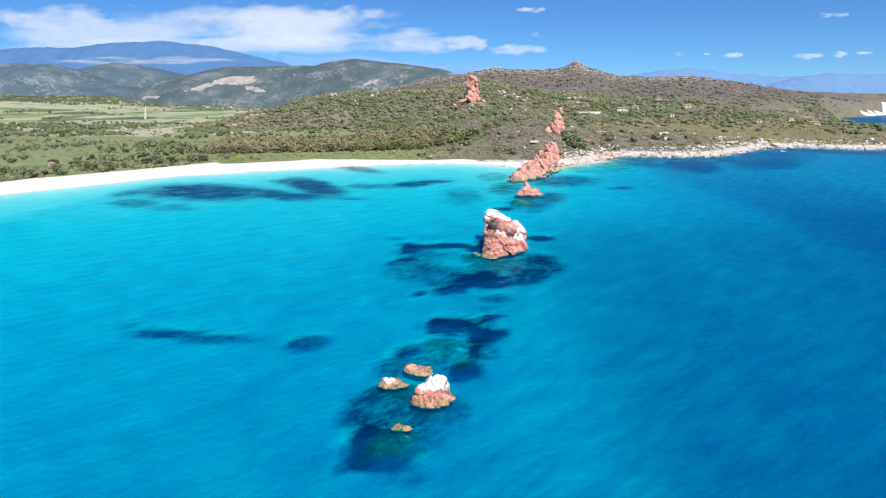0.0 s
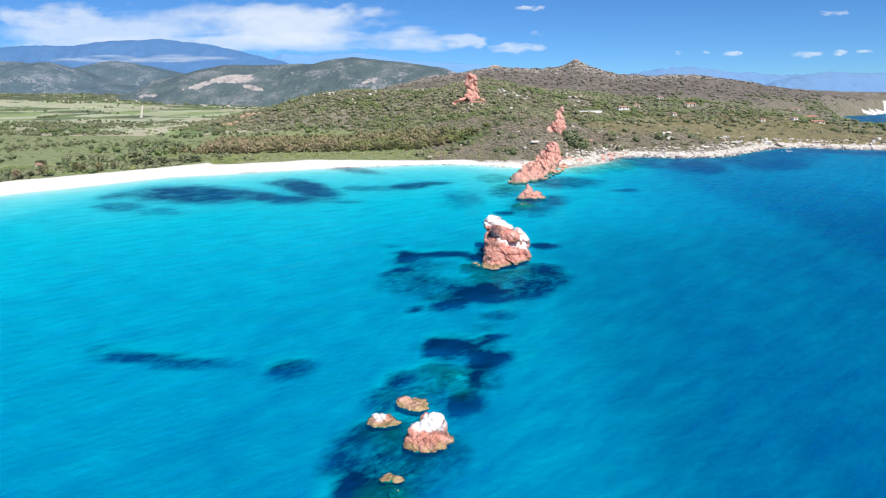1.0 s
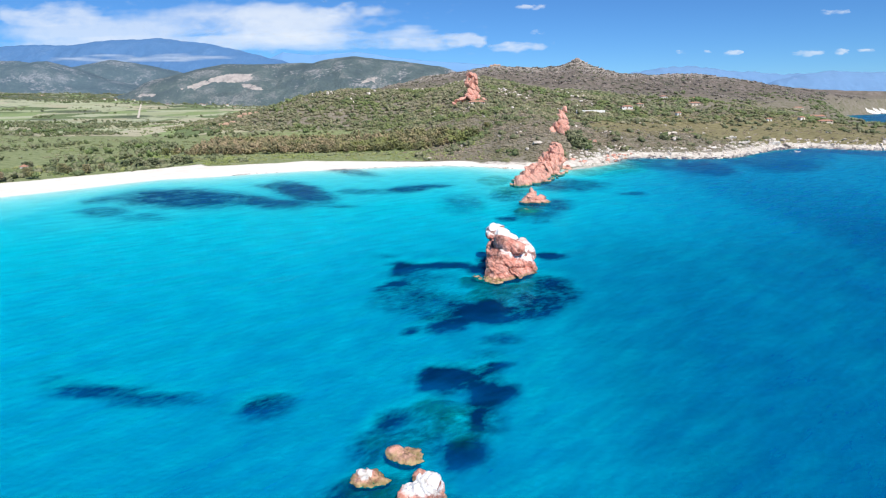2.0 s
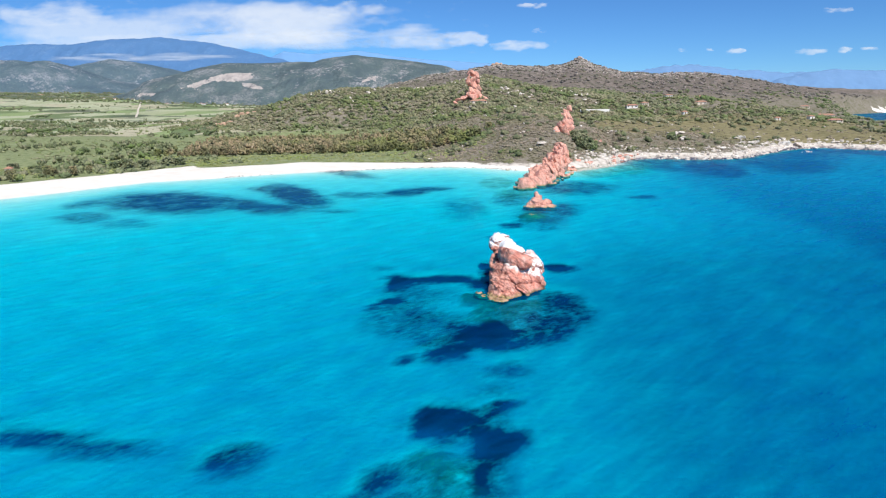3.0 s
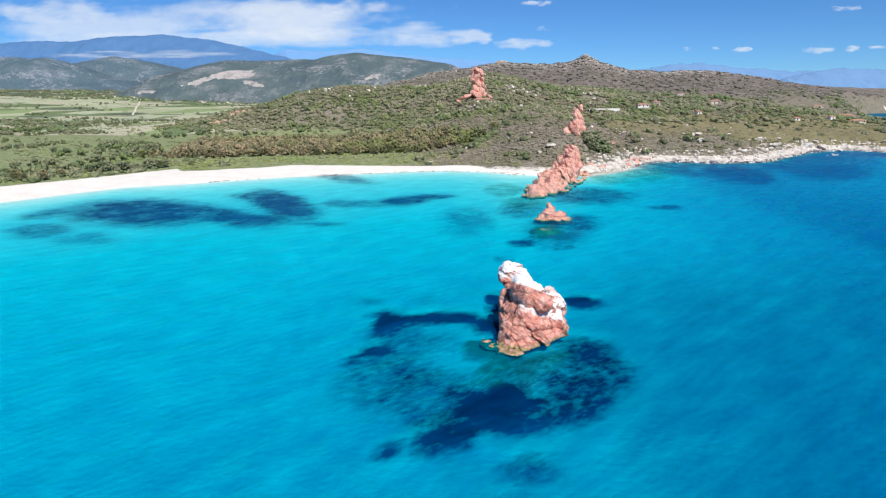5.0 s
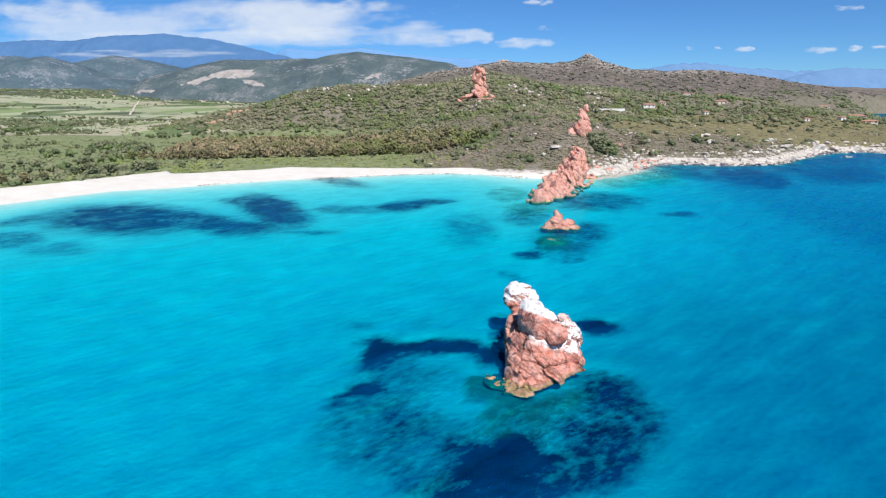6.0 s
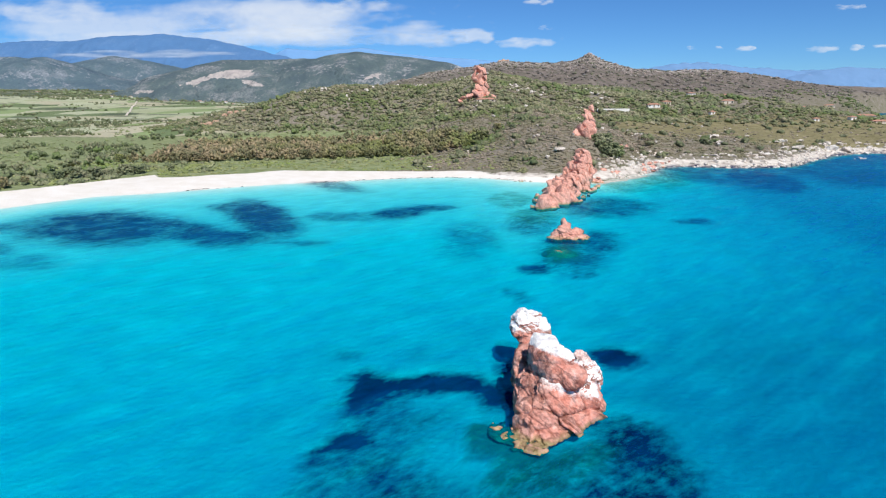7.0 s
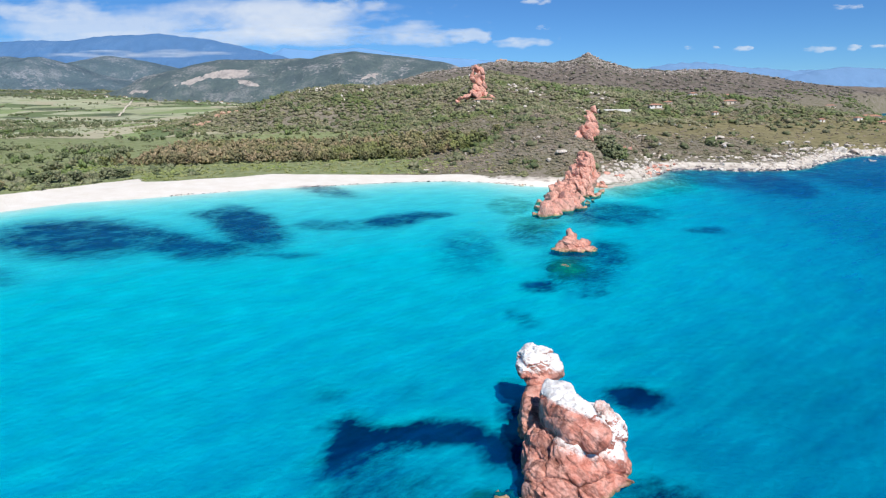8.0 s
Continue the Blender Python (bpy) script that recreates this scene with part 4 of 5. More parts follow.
for k, (x, y, z, a, b, c) in enumerate(((1.2, 600, 58.6, 3.6, 3.6, 3.2), (5.0, 600, 57.0, 2.4, 3.2, 3.6), (-1.8, 600, 55.6, 2.4, 3.4, 3.8), (2.4, 600, 53.6, 3.8, 3.6, 4.0), (6.0, 600, 52.2, 2.0, 3.2, 3.2), (-1.6, 599, 50.8, 2.6, 3.4, 2.6), (3.0, 600, 48.0, 3.2, 3.4, 3.6), (6.4, 600, 46.6, 2.2, 3.2, 3.4), (1.0, 599, 44.0, 2.8, 3.4, 3.2), (5.4, 599, 42.0, 3.2, 3.4, 3.6), (-1.5, 598, 40.0, 3.0, 3.2, 2.8), (3.0, 597, 38.0, 3.6, 3.4, 3.4), (8.6, 598, 38.6, 2.8, 3.2, 2.8), (-6.0, 597, 37.2, 2.8, 3.0, 2.4), (-10.5, 596, 35.6, 2.4, 2.8, 1.9), (12.5, 597, 37.4, 2.6, 3.0, 1.6), (-13.6, 595, 33.6, 1.8, 2.4, 1.5))):
    part("crag", crag_mesh((x, y, z), (a * 1.15, b * 1.1, c * 1.12), 9 * k - 30, 110.0 + 3.1 * k), tower)


# ---- clouds, far behind the mountains ----
def cloud_material():
    n = Nodes("cloud")
    # Sunlit brightness is put in as emission; the clouds shine of themselves.
    glow = n.add("ShaderNodeEmission", Color=(0.86, 0.92, 1.0, 1), Strength=0.88)
    clear = n.add("ShaderNodeBsdfTransparent")
    body = n.math("ADD", n.attr("dense"), n.math("MULTIPLY", n.math("SUBTRACT", n.noise(0.011, 6, 0.55, stretch=(1, 1, 1.8)), 0.5), 0.6))
    mixed = n.add("ShaderNodeMixShader", i0=n.ramp(body, (0.05, 0.0), (0.5, 0.28), (1.1, 0.58)), i1=clear.outputs[0], i2=glow.outputs[0])
    n.tree.links.new(mixed.outputs[0], n.out.inputs["Surface"])
    return n.mat


M_CLOUD = cloud_material()


def cloud(label, x, z, w, h, y=4800, thick=1.0, seed=0.0, flat=0.35):
    """A cloud of half sizes w, h with billows on top and a flatter base."""
    k = 1.25
    xs, zs = np.linspace(-k * w, k * w, 90), np.linspace(-k * h, k * h, 36)
    X, Z = np.meshgrid(xs, zs)
    lump = 1.25 * fbm((X + x) / (0.36 * w + 8), Z / (0.6 * h + 6), seed, 5)
    body = thick * (1 - (X / w) ** 2 - np.where(Z > 0, (Z / h) ** 2, (Z / (h * (0.6 + flat))) ** 2)) + 0.9 * lump
    edge = (1 - smooth(0.85, 1.2, np.abs(X) / w)) * (1 - smooth(0.85, 1.2, np.abs(Z) / h))
    dense = np.clip(body, 0, 1) * edge
    me = mesh_of("cloud", np.stack([X + x, y - 30 * dense, Z + z], -1).reshape(-1, 3), grid_faces(90, 36), M_CLOUD)
    give(me, "dense", dense)
    ob = tagged(new("cloud", me), label, "cloud", "clouds over the hills", "structure")
    ob.visible_shadow = False
    return ob


cloud("long white cloud bank over the mountains", -2250, 585, 1750, 165, thick=0.95, seed=2.0)
cloud("billowing white cloud over the mountains", -1350, 610, 720, 150, 4790, thick=1.1, seed=5.0)
cloud("low veil of cloud over the range", -1150, 500, 1050, 90, 4795, thick=0.75, seed=15.0)
cloud("pale veil of cloud under the bank", -2500, 470, 1500, 75, 4797, thick=0.5, seed=43.0)
cloud("white cloud heap", -900, 690, 260, 60, 4780, thick=0.8, seed=8.0)
cloud("white cumulus over the hills", -70, 470, 210, 62, 4780, thick=1.2, seed=11.0)
cloud("low white cloud streak", -480, 440, 420, 55, 4785, thick=0.7, seed=13.0)
cloud("flat white cumulus over the hills", 340, 420, 230, 44, 4780, thick=1.2, seed=17.0)
cloud("pale thin cloud high up", -3200, 700, 600, 90, 4790, thick=0.5, seed=19.0)
for k, (x, z, w, h, d) in enumerate(((445, 700, 110, 24, 0.8), (471, 525, 70, 18, 0.5), (2623, 633, 110, 22, 0.8), (1937, 364, 70, 20, 1.1), (2460, 355, 130, 26, 1.1), (2701, 363, 60, 22, 1.0), (2861, 373, 80, 14, 0.7), (1546, 374, 34, 12, 0.6), (1743, 376, 40, 10, 0.4))):
    cloud("small white cloud in the blue sky", x, z, w, h, 4790, d, 23.0 + 3 * k)
cloud("thin band of mist lying on the mountain flank", -1850, 292, 560, 22, 3650, 0.3, 61.0)

# ---- plants ----
rng = np.random.default_rng(7)


def clump_soup(centres, radii, heights, lobes, ragged=0.4, level=0, fine=(0.30, 0.62)):
    """Vertices and faces of many leaf clumps: every plant is a heap of small ragged lumps."""
    d, f = BALLS[level]
    n = len(centres)
    a = rng.uniform(0, 2 * np.pi, (n, lobes))
    q = np.sqrt(rng.uniform(0, 1, (n, lobes))) * 0.75
    up = rng.uniform(0.15, 0.85, (n, lobes)) * (1 - 0.45 * q)
    c = np.stack([centres[:, None, 0] + radii[:, None] * q * np.cos(a), centres[:, None, 1] + radii[:, None] * q * np.sin(a), centres[:, None, 2] + heights[:, None] * up], -1)
    r = radii[:, None] * rng.uniform(*fine, (n, lobes))
    tall = np.minimum(heights / np.maximum(radii, 0.1), 1.3)[:, None] * r * 0.85
    jag = 1 + ragged * rng.uniform(-1, 1, (n, lobes, len(d)))
    spin = rng.uniform(0, 2 * np.pi, (n, lobes, 1))
    lean = rng.uniform(-0.6, 0.6, (n, lobes, 1))
    dx, dy, dz = d[None, None, :, 0] * np.cos(spin) - d[None, None, :, 1] * np.sin(spin), d[None, None, :, 0] * np.sin(spin) + d[None, None, :, 1] * np.cos(spin), d[None, None, :, 2]
    way = np.stack([dx + lean * dz, dy - lean * dz * 0.5, dz - lean * dx], -1)
    v = c[:, :, None, :] + way * jag[..., None] * np.stack([r, r, tall], -1)[:, :, None, :]
    v = v.reshape(-1, 3)
    faces = (np.arange(n * lobes)[:, None, None] * len(d) + f[None]).reshape(-1, 3)
    return v, faces


def scatter(count, x0, x1, y0, y1, keep):
    x, y = rng.uniform(x0, x1, count), rng.uniform(y0, y1, count)
    k = keep(x, y) > rng.uniform(0, 1, count)
    for hx, hy, w, *_ in VILLAS:   # clear ground before the houses
        k &= ~((np.abs(x - hx) < 0.5 * w + 1.5) & (y - hy > -0.008 * hy) & (y - hy < 6))
    x, y = x[k], y[k]
    return np.stack([x, y, land_height(x, y)], -1)


def undergrowth(name, label, pts, r0, r1, tall, lobes, material, category):
    r = rng.uniform(r0, r1, len(pts)) * rng.uniform(0.7, 1.2, len(pts))
    v, f = clump_soup(pts - np.array([0, 0, 0.1]), r, r * tall * rng.uniform(0.7, 1.3, len(pts)), lobes, fine=(0.4, 0.75))
    return tagged(new(name, mesh_of(name, v, f, material)), label, category, kind="stuff")


def on_hill(x, y):
    s = inland(x, y)
    hill = smooth(-40, 10, x + 0.35 * (y - 380))
    patch = 0.55 + 0.9 * fbm(x / 35.0, y / 35.0, 2.0, 3)
    meadow = smooth(80, 120, x) * (1 - smooth(300, 340, x)) * smooth(470, 500, y) * (1 - smooth(570, 610, y))
    return (s > curve(((-10, 14), (30, 9), (50, 12), (70, 14), (400, 14)), x) + 5 * fbm(x / 9.0, y / 9.0, 8.0, 2)) * hill * np.clip(patch + 0.35, 0.1, 1) * (1 - 0.9 * meadow)


undergrowth("coastal_scrub", "low grey-brown scrub covering the coastal hill", scatter(36000, -60, 330, 355, 640, on_hill), 0.5, 1.45, 0.55, 4, M_SCRUB, "scrub")
undergrowth("beach_thicket", "dark grey-green bushes along the back of the beach", scatter(5200, -330, -130, 230, 440, lambda x, y: (inland(x, y) > curve(SAND, x) + 1) * (1 - smooth(58, 80, inland(x, y))) * smooth(-0.25, 0.1, fbm(x / 14.0, y / 14.0, 81.0, 3)) * (1 - 0.8 * smooth(-185, -140, x))), 0.8, 2.0, 0.95, 9, M_GREEN, "bushes")
undergrowth("hill_scrub", "olive scrub and bushes on the upper hill", np.concatenate([scatter(13000, -330, 160, 540, 775, lambda x, y: smooth(6, 14, land_height(x, y)) * np.clip(0.75 + 0.8 * fbm(x / 45.0, y / 45.0, 5.0, 3), 0.15, 1)), scatter(6000, 160, 620, 560, 1050, lambda x, y: smooth(8, 18, land_height(x, y)) * np.clip(0.7 + 0.9 * fbm(x / 60.0, y / 60.0, 5.0, 3), 0.1, 1))]), 1.3, 3.1, 0.75, 4, M_SLOPE, "scrub")
undergrowth("green_thicket", "green thicket of garden trees among the villas", scatter(7000, 40, 620, 630, 1000, lambda x, y: smooth(0.0, 0.25, fbm(x / 45.0, y / 60.0, 9.0, 4) - 0.02) * (inland(x, y) > 20) * (1 - smooth(360, 430, x) * (y < 1000))), 1.6, 3.2, 1.0, 7, M_GREEN, "trees")
undergrowth("bay_gardens", "green garden trees and scrub above the bay", scatter(9000, 300, 900, 600, 1400, lambda x, y: (inland(x, y) > 14) * smooth(-0.2, 0.25, fbm(x / 50.0, y / 60.0, 19.0, 4)) * (1 - smooth(30, 55, land_height(x, y)))), 1.4, 3.4, 0.9, 7, M_GREEN, "trees")
undergrowth("dark_shrubs", "dark green mastic and juniper shrubs dotting the hill", np.concatenate([scatter(3600, -60, 330, 372, 640, lambda x, y: on_hill(x, y) * (0.12 + 1.6 * smooth(0.05, 0.4, fbm(x / 28.0, y / 28.0, 33.0, 4)))), scatter(5200, -330, 420, 540, 900, lambda x, y: smooth(8, 16, land_height(x, y)) * (0.12 + 1.5 * smooth(0.0, 0.35, fbm(x / 45.0, y / 45.0, 37.0, 4))))]), 1.0, 2.9, 0.95, 8, M_DARK_LEAF, "shrubs")
undergrowth("far_scrub", "dark scrub on the rocky far hill", scatter(8500, -350, 1200, 1000, 1560, lambda x, y: (inland(x, y) > 20) * smooth(20, 40, land_height(x, y)) * 0.9), 1.6, 4.2, 0.6, 4, M_MOOR, "scrub")


def in_belt(x, y):
    front = curve(((-250, 372), (-190, 398), (-150, 408), (-60, 432), (0, 440), (40, 470)), x)
    return (y > front) * (1 - smooth(0.5, 1.0, (y - front) / curve(((-250, 190), (-120, 150), (-40, 80), (20, 40)), x))) * (land_height(x, y) < 13) * smooth(-190, -165, x + 0.25 * (y - 400)) * (1 - smooth(0, 40, x))


def on_plain(x, y):
    s = inland(x, y)
    low = (s > 46) * (x < -60) * (land_height(x, y) < 40)
    wood = smooth(0.0, 0.04, fbm(x / 120.0, y / 60.0, 12.0, 4) - 0.02) * smooth(520, 600, y - 0.2 * x - 60) * (1 - smooth(820, 1000, y))
    rows = (np.abs(fbm(x / 210.0, y / 95.0, 12.0, 2)) < 0.022) * smooth(760, 860, y) * smooth(-0.3, 0.1, fbm(x / 70.0, y / 70.0, 15.0, 2))
    return low * np.maximum(wood, rows)


def left_wood(x, y):
    s = inland(x, y)
    return (s > curve(SAND, x) + 4) * (x < -175 - 0.3 * (y - 330)) * smooth(-0.08, 0.16, fbm(x / 26.0, y / 26.0, 14.0, 4))


def meshes_tree(seed, height, spread_, count, material_leaf):
    """A tapered, forked trunk and a crown of ragged clumps with gaps."""
    r = np.random.default_rng(seed)
    bm = bmesh.new()

    def limb(a, b, ra, rb, sides=6):
        a, b = Vector(a), Vector(b)
        rot = (b - a).to_track_quat("Z", "Y").to_matrix()
        rings = []
        for t in (0, 0.5, 1):
            c = a.lerp(b, t) + Vector((r.normal(0, 0.06), r.normal(0, 0.06), 0)) * (t * (1 - t) * 4)
            rad = ra + (rb - ra) * t
            rings.append([bm.verts.new(c + rot @ Vector((rad * math.cos(6.2832 * i / sides), rad * math.sin(6.2832 * i / sides), 0))) for i in range(sides)])
        for p, q in zip(rings, rings[1:]):
            for i in range(sides):
                bm.faces.new((p[i], p[(i + 1) % sides], q[(i + 1) % sides], q[i]))
        bm.faces.new(rings[-1])

    fork = (r.normal(0, 0.1), r.normal(0, 0.1), height * 0.32)
    limb((0, 0, -0.3), fork, 0.05 * height * 0.6, 0.035 * height * 0.6)
    for i in range(5):
        w = 6.2832 * i / 5 + r.uniform(-0.4, 0.4)
        limb(fork, (spread_ * 0.55 * math.cos(w), spread_ * 0.55 * math.sin(w), height * r.uniform(0.6, 0.85)), 0.018 * height, 0.006 * height, 5)
    trunk = bpy.data.meshes.new("trunk")
    bm.to_mesh(trunk)
    bm.free()
    trunk.materials.append(M_BARK)
    d, f = BALLS[0]
    vs, fs = [], []
    for i in range(count * 3):
        w, q, u = r.uniform(0, 6.2832), math.sqrt(r.uniform(0, 1)), r.uniform(0.22, 0.95)
        wide = spread_ * (0.55 + 0.5 * math.sin(math.pi * min(u * 0.9, 1)))
        c = np.array([wide * q * math.cos(w) * 0.85, wide * q * math.sin(w) * 0.85, height * u])
        rad = spread_ * r.uniform(0.10, 0.24)
        fs.append(f + len(d) * i)
        vs.append(c + d * (rad * (1 + 0.4 * r.uniform(-1, 1, (len(d), 1)))) * np.array([1, 1, 0.75]))
    return trunk, mesh_of("crown", np.concatenate(vs), np.concatenate(fs), material_leaf, False)


def plant(name, label, category, meshes, x, y, size, turn, group):
    ob = thing(name, label, category, group=group)
    ob.matrix_basis = pose(x, y, height_at(x, y) - 0.05, 0, 0, turn) @ Matrix.Scale(size, 4)
    part("trunk", meshes[0], ob)
    part("crown", meshes[1], ob)
    return ob


def grove(name, label, pts, h0, h1, wide, lobes, material):
    h = rng.uniform(h0, h1, len(pts))
    v, f = clump_soup(pts + np.stack([h * 0, h * 0, h * 0.12], -1), h * wide * rng.uniform(0.75, 1.2, len(pts)), h, lobes, 0.4, fine=(0.26, 0.5))
    return tagged(new(name, mesh_of(name, v, f, material, False)), label, "trees", kind="stuff")


grove("tree_belt", "dense belt of olive-brown eucalyptus and tamarisk trees", scatter(11000, -330, 40, 370, 680, in_belt), 3.0, 7.4, 0.36, 12, M_TREE)
grove("coastal_wood", "grey-green trees behind the beach", scatter(1900, -480, -165, 230, 520, left_wood), 1.4, 4.6, 0.6, 13, M_GREEN)
grove("plain_hedgerows", "dark hedgerows and trees between the fields", scatter(22000, -1300, -60, 430, 1750, on_plain), 1.6, 4.6, 0.75, 8, M_GREEN)
undergrowth("meadow_bushes", "light green reeds and bushes in the meadows", scatter(9000, -620, -20, 380, 900, lambda x, y: (inland(x, y) > 48) * (land_height(x, y) < 14) * (0.35 + 1.2 * fbm(x / 50.0, y / 25.0, 71.0, 3))), 0.7, 1.8, 0.8, 5, leaf_material("reed_leaves", (0.18, 0.205, 0.105), (0.31, 0.33, 0.175), (0.29, 0.285, 0.175)), "bushes")
grove("distant_woods", "dark woods and orchards at the foot of the mountains", scatter(8000, -2300, -100, 1700, 2600, lambda x, y: smooth(-0.12, 0.06, fbm(x / 200.0, y / 50.0, 21.0, 4)) * 0.95), 3.0, 6.0, 1.0, 5, M_GREEN)
undergrowth("dune_grass", "pale green grass and low bushes behind the beach", scatter(9000, -260, 10, 300, 450, lambda x, y: (inland(x, y) > curve(SAND, x) + 1.5 + 1.5 * fbm(x / 5.0, y / 5.0, 1.0, 2)) * (inland(x, y) < 85) * (0.4 + fbm(x / 18.0, y / 18.0, 31.0, 3))), 0.5, 1.2, 0.7, 6, leaf_material("dune_leaves", (0.20, 0.23, 0.085), (0.36, 0.385, 0.16), (0.30, 0.30, 0.145)), "grass")

undergrowth("seaweed_wrack", "dark strips of dead seaweed along the water's edge", scatter(26000, -170, 22, 300, 380, lambda x, y: (np.abs(inland(x, y) - 0.7 - 1.2 * fbm(x / 30.0, y / 30.0, 3.0, 2)) < 0.55) * smooth(-0.15, 0.1, fbm(x / 26.0, 0 * y, 66.0, 3) + 0.25 * smooth(-60, -20, x))), 0.3, 0.75, 0.35, 4, plain("dead_seaweed", (0.055, 0.045, 0.035), 0.9, 0.4), "seaweed")

TREES = [meshes_tree(40 + k, 5.0, 2.3, 46, M_TREE) for k in range(4)]
BUSHES = [meshes_tree(60 + k, 3.6, 2.9, 44, M_GREEN) for k in range(3)]
for k, (x, y, s) in enumerate(((-179, 341, 1.4), (-173, 347, 1.2), (-183, 337, 1.0), (-166, 360, 1.4), (-161, 363, 1.1), (-170, 352, 0.8), (-232, 330, 1.1), (-215, 322, 1.0), (-150, 372, 0.7))):
    plant("round_bush", "rounded dark green bush standing in dune grass", "bush", BUSHES[k % 3], x, y, s, 50 * k, "bushes behind the beach")
for k, (x, y, size) in enumerate(((64, 402, 1.3), (67, 405, 1.5), (70, 402, 1.4), (66, 397, 1.2), (70, 396, 1.3), (73, 399, 1.1), (63, 408, 1.2), (68, 410, 1.3), (74, 405, 1.0))):
    plant("round_bush", "bright green bush below the rock pinnacle", "bush", BUSHES[k % 3], x, y, size, 50 * k, "bushes by the pinnacle")
for k in range(34):
    u = k / 33
    x = -190 + 200 * u + rng.uniform(-3, 3)
    y = curve(((-250, 374), (-190, 400), (-150, 410), (-60, 434), (0, 442), (40, 470)), x) + rng.uniform(-4, 6)
    plant("tree", "olive-brown tamarisk tree at the edge of the belt", "tree", TREES[k % 4], x, float(y), rng.uniform(0.8, 1.25), 37 * k, "trees along the belt")
for k in range(22):
    x = -262 + 80 * (k / 21) + rng.uniform(-4, 4)
    y = float(curve(COAST, x)) + rng.uniform(58, 84)
    plant("tree", "grey-green tree at the back of the beach", "tree", TREES[(k + 1) % 4], x, y, rng.uniform(0.7, 1.2), 61 * k, "trees along the beach")

# ---- boulders ----
def hull_stone(seed, material):
    """An angular boulder: the hull of random points, with blunt edges."""
    r = np.random.default_rng(seed)
    bm = bmesh.new()
    for _ in range(12):
        p = r.normal(0, 1, 3)
        p = p / np.abs(p).max() ** 0.75 / np.linalg.norm(p) ** 0.25
        bm.verts.new(p * np.array([1.0, 0.8, 0.65]) * r.uniform(0.75, 1.0))
    hull = bmesh.ops.convex_hull(bm, input=bm.verts[:])
    bmesh.ops.delete(bm, geom=[v for v in hull["geom_interior"] if isinstance(v, bmesh.types.BMVert)], context="VERTS")
    bmesh.ops.bevel(bm, geom=bm.edges[:], offset=0.03, segments=1, affect="EDGES")
    me = bpy.data.meshes.new("boulder")
    bm.to_mesh(me)
    bm.free()
    me.materials.append(material)
    return me


STONES = [hull_stone(200 + k, M_GRANITE) for k in range(9)]
STONES_RED = [hull_stone(300 + k, M_RED) for k in range(4)]


def boulder(x, y, size, label, group, red=False, sink=0.25, z=None):
    me = (STONES_RED if red else STONES)[rng.integers(0, 4 if red else 9)]
    ob = tagged(new("boulder", me), label, "boulder", group)
    z = height_at(x, y) if z is None else z
    ob.matrix_basis = pose(x, y, z + size * (0.62 - sink) * 0.7, rng.uniform(-12, 12), rng.uniform(-12, 12), rng.uniform(0, 360)) @ Matrix.Diagonal((size * rng.uniform(0.6, 1.6), size * rng.uniform(0.6, 1.4), size * rng.uniform(0.5, 1.2), 1))
    return ob


made = 0
while made < 250:
    x = rng.uniform(60, 335)
    y = float(curve(COAST, x)) + rng.uniform(-3, 26) * (1.15 if x < 200 else 0.85)
    s = float(inland(np.array([x]), np.array([y]))[0])
    if not -1.5 < s < 21:
        continue
    boulder(x, y, rng.uniform(0.5, 1.7) ** 1.2 * (2.0 if rng.uniform() < 0.12 else 1.0), "pale granite boulder on the rocky shore", "shore boulders")
    made += 1
for k in range(30):
    x = rng.uniform(80, 104) if k % 5 else rng.uniform(54, 66)
    y = float(curve(COAST, x)) + rng.uniform(1, 15)
    boulder(x, y, rng.uniform(0.7, 2.0), "red boulder fallen from the ridge onto the shore", "red shore boulders", red=True)
for k in range(14):
    x = rng.uniform(9, 24)
    boulder(x, float(curve(COAST, x)) + rng.uniform(-2, 1.5), rng.uniform(0.4, 0.9), "brown boulder at the end of the beach", "beach end boulders", red=k % 3 == 0)
for k in range(70):
    x, y = rng.uniform(-40, 300), rng.uniform(385, 560)
    if float(inland(np.array([x]), np.array([y]))[0]) > 20:
        boulder(x, y, rng.uniform(0.5, 1.4), "pale granite boulder among the scrub", "hillside boulders", sink=-0.15)
for x, y, s in ((40, 381, 2.0), (42, 383, 1.5), (38, 382, 1.3), (34, 377, 1.4), (31, 415, 1.3), (33, 416, 1.1), (98, 466, 1.5), (101, 467, 1.3), (95, 465, 1.2), (148, 472, 2.2), (144, 470, 2.0), (139, 442, 2.2), (141, 446, 2.4), (137, 450, 1.8), (105, 447, 1.2), (126, 458, 1.3), (139, 474, 1.4), (194, 485, 2.2), (190, 482, 1.8), (198, 487, 2.0), (196, 466, 2.4), (200, 470, 2.2), (192, 462, 2.0)):
    boulder(x, y, s, "large pale granite boulder among the scrub", "hillside boulders", sink=-0.2)
for x, y, s in ((77, 413, 1.8), (80, 415, 1.6), (75, 410, 1.3)):
    boulder(x, y, s, "reddish boulder among the scrub", "hillside boulders", red=True, sink=-0.2)
for x, y, s in ((226, 453, 2.2), (229, 454, 1.5), (222, 452, 1.0)):
    boulder(x, y, s, "grey granite rock awash off the shore", "rocks awash", z=-0.35)


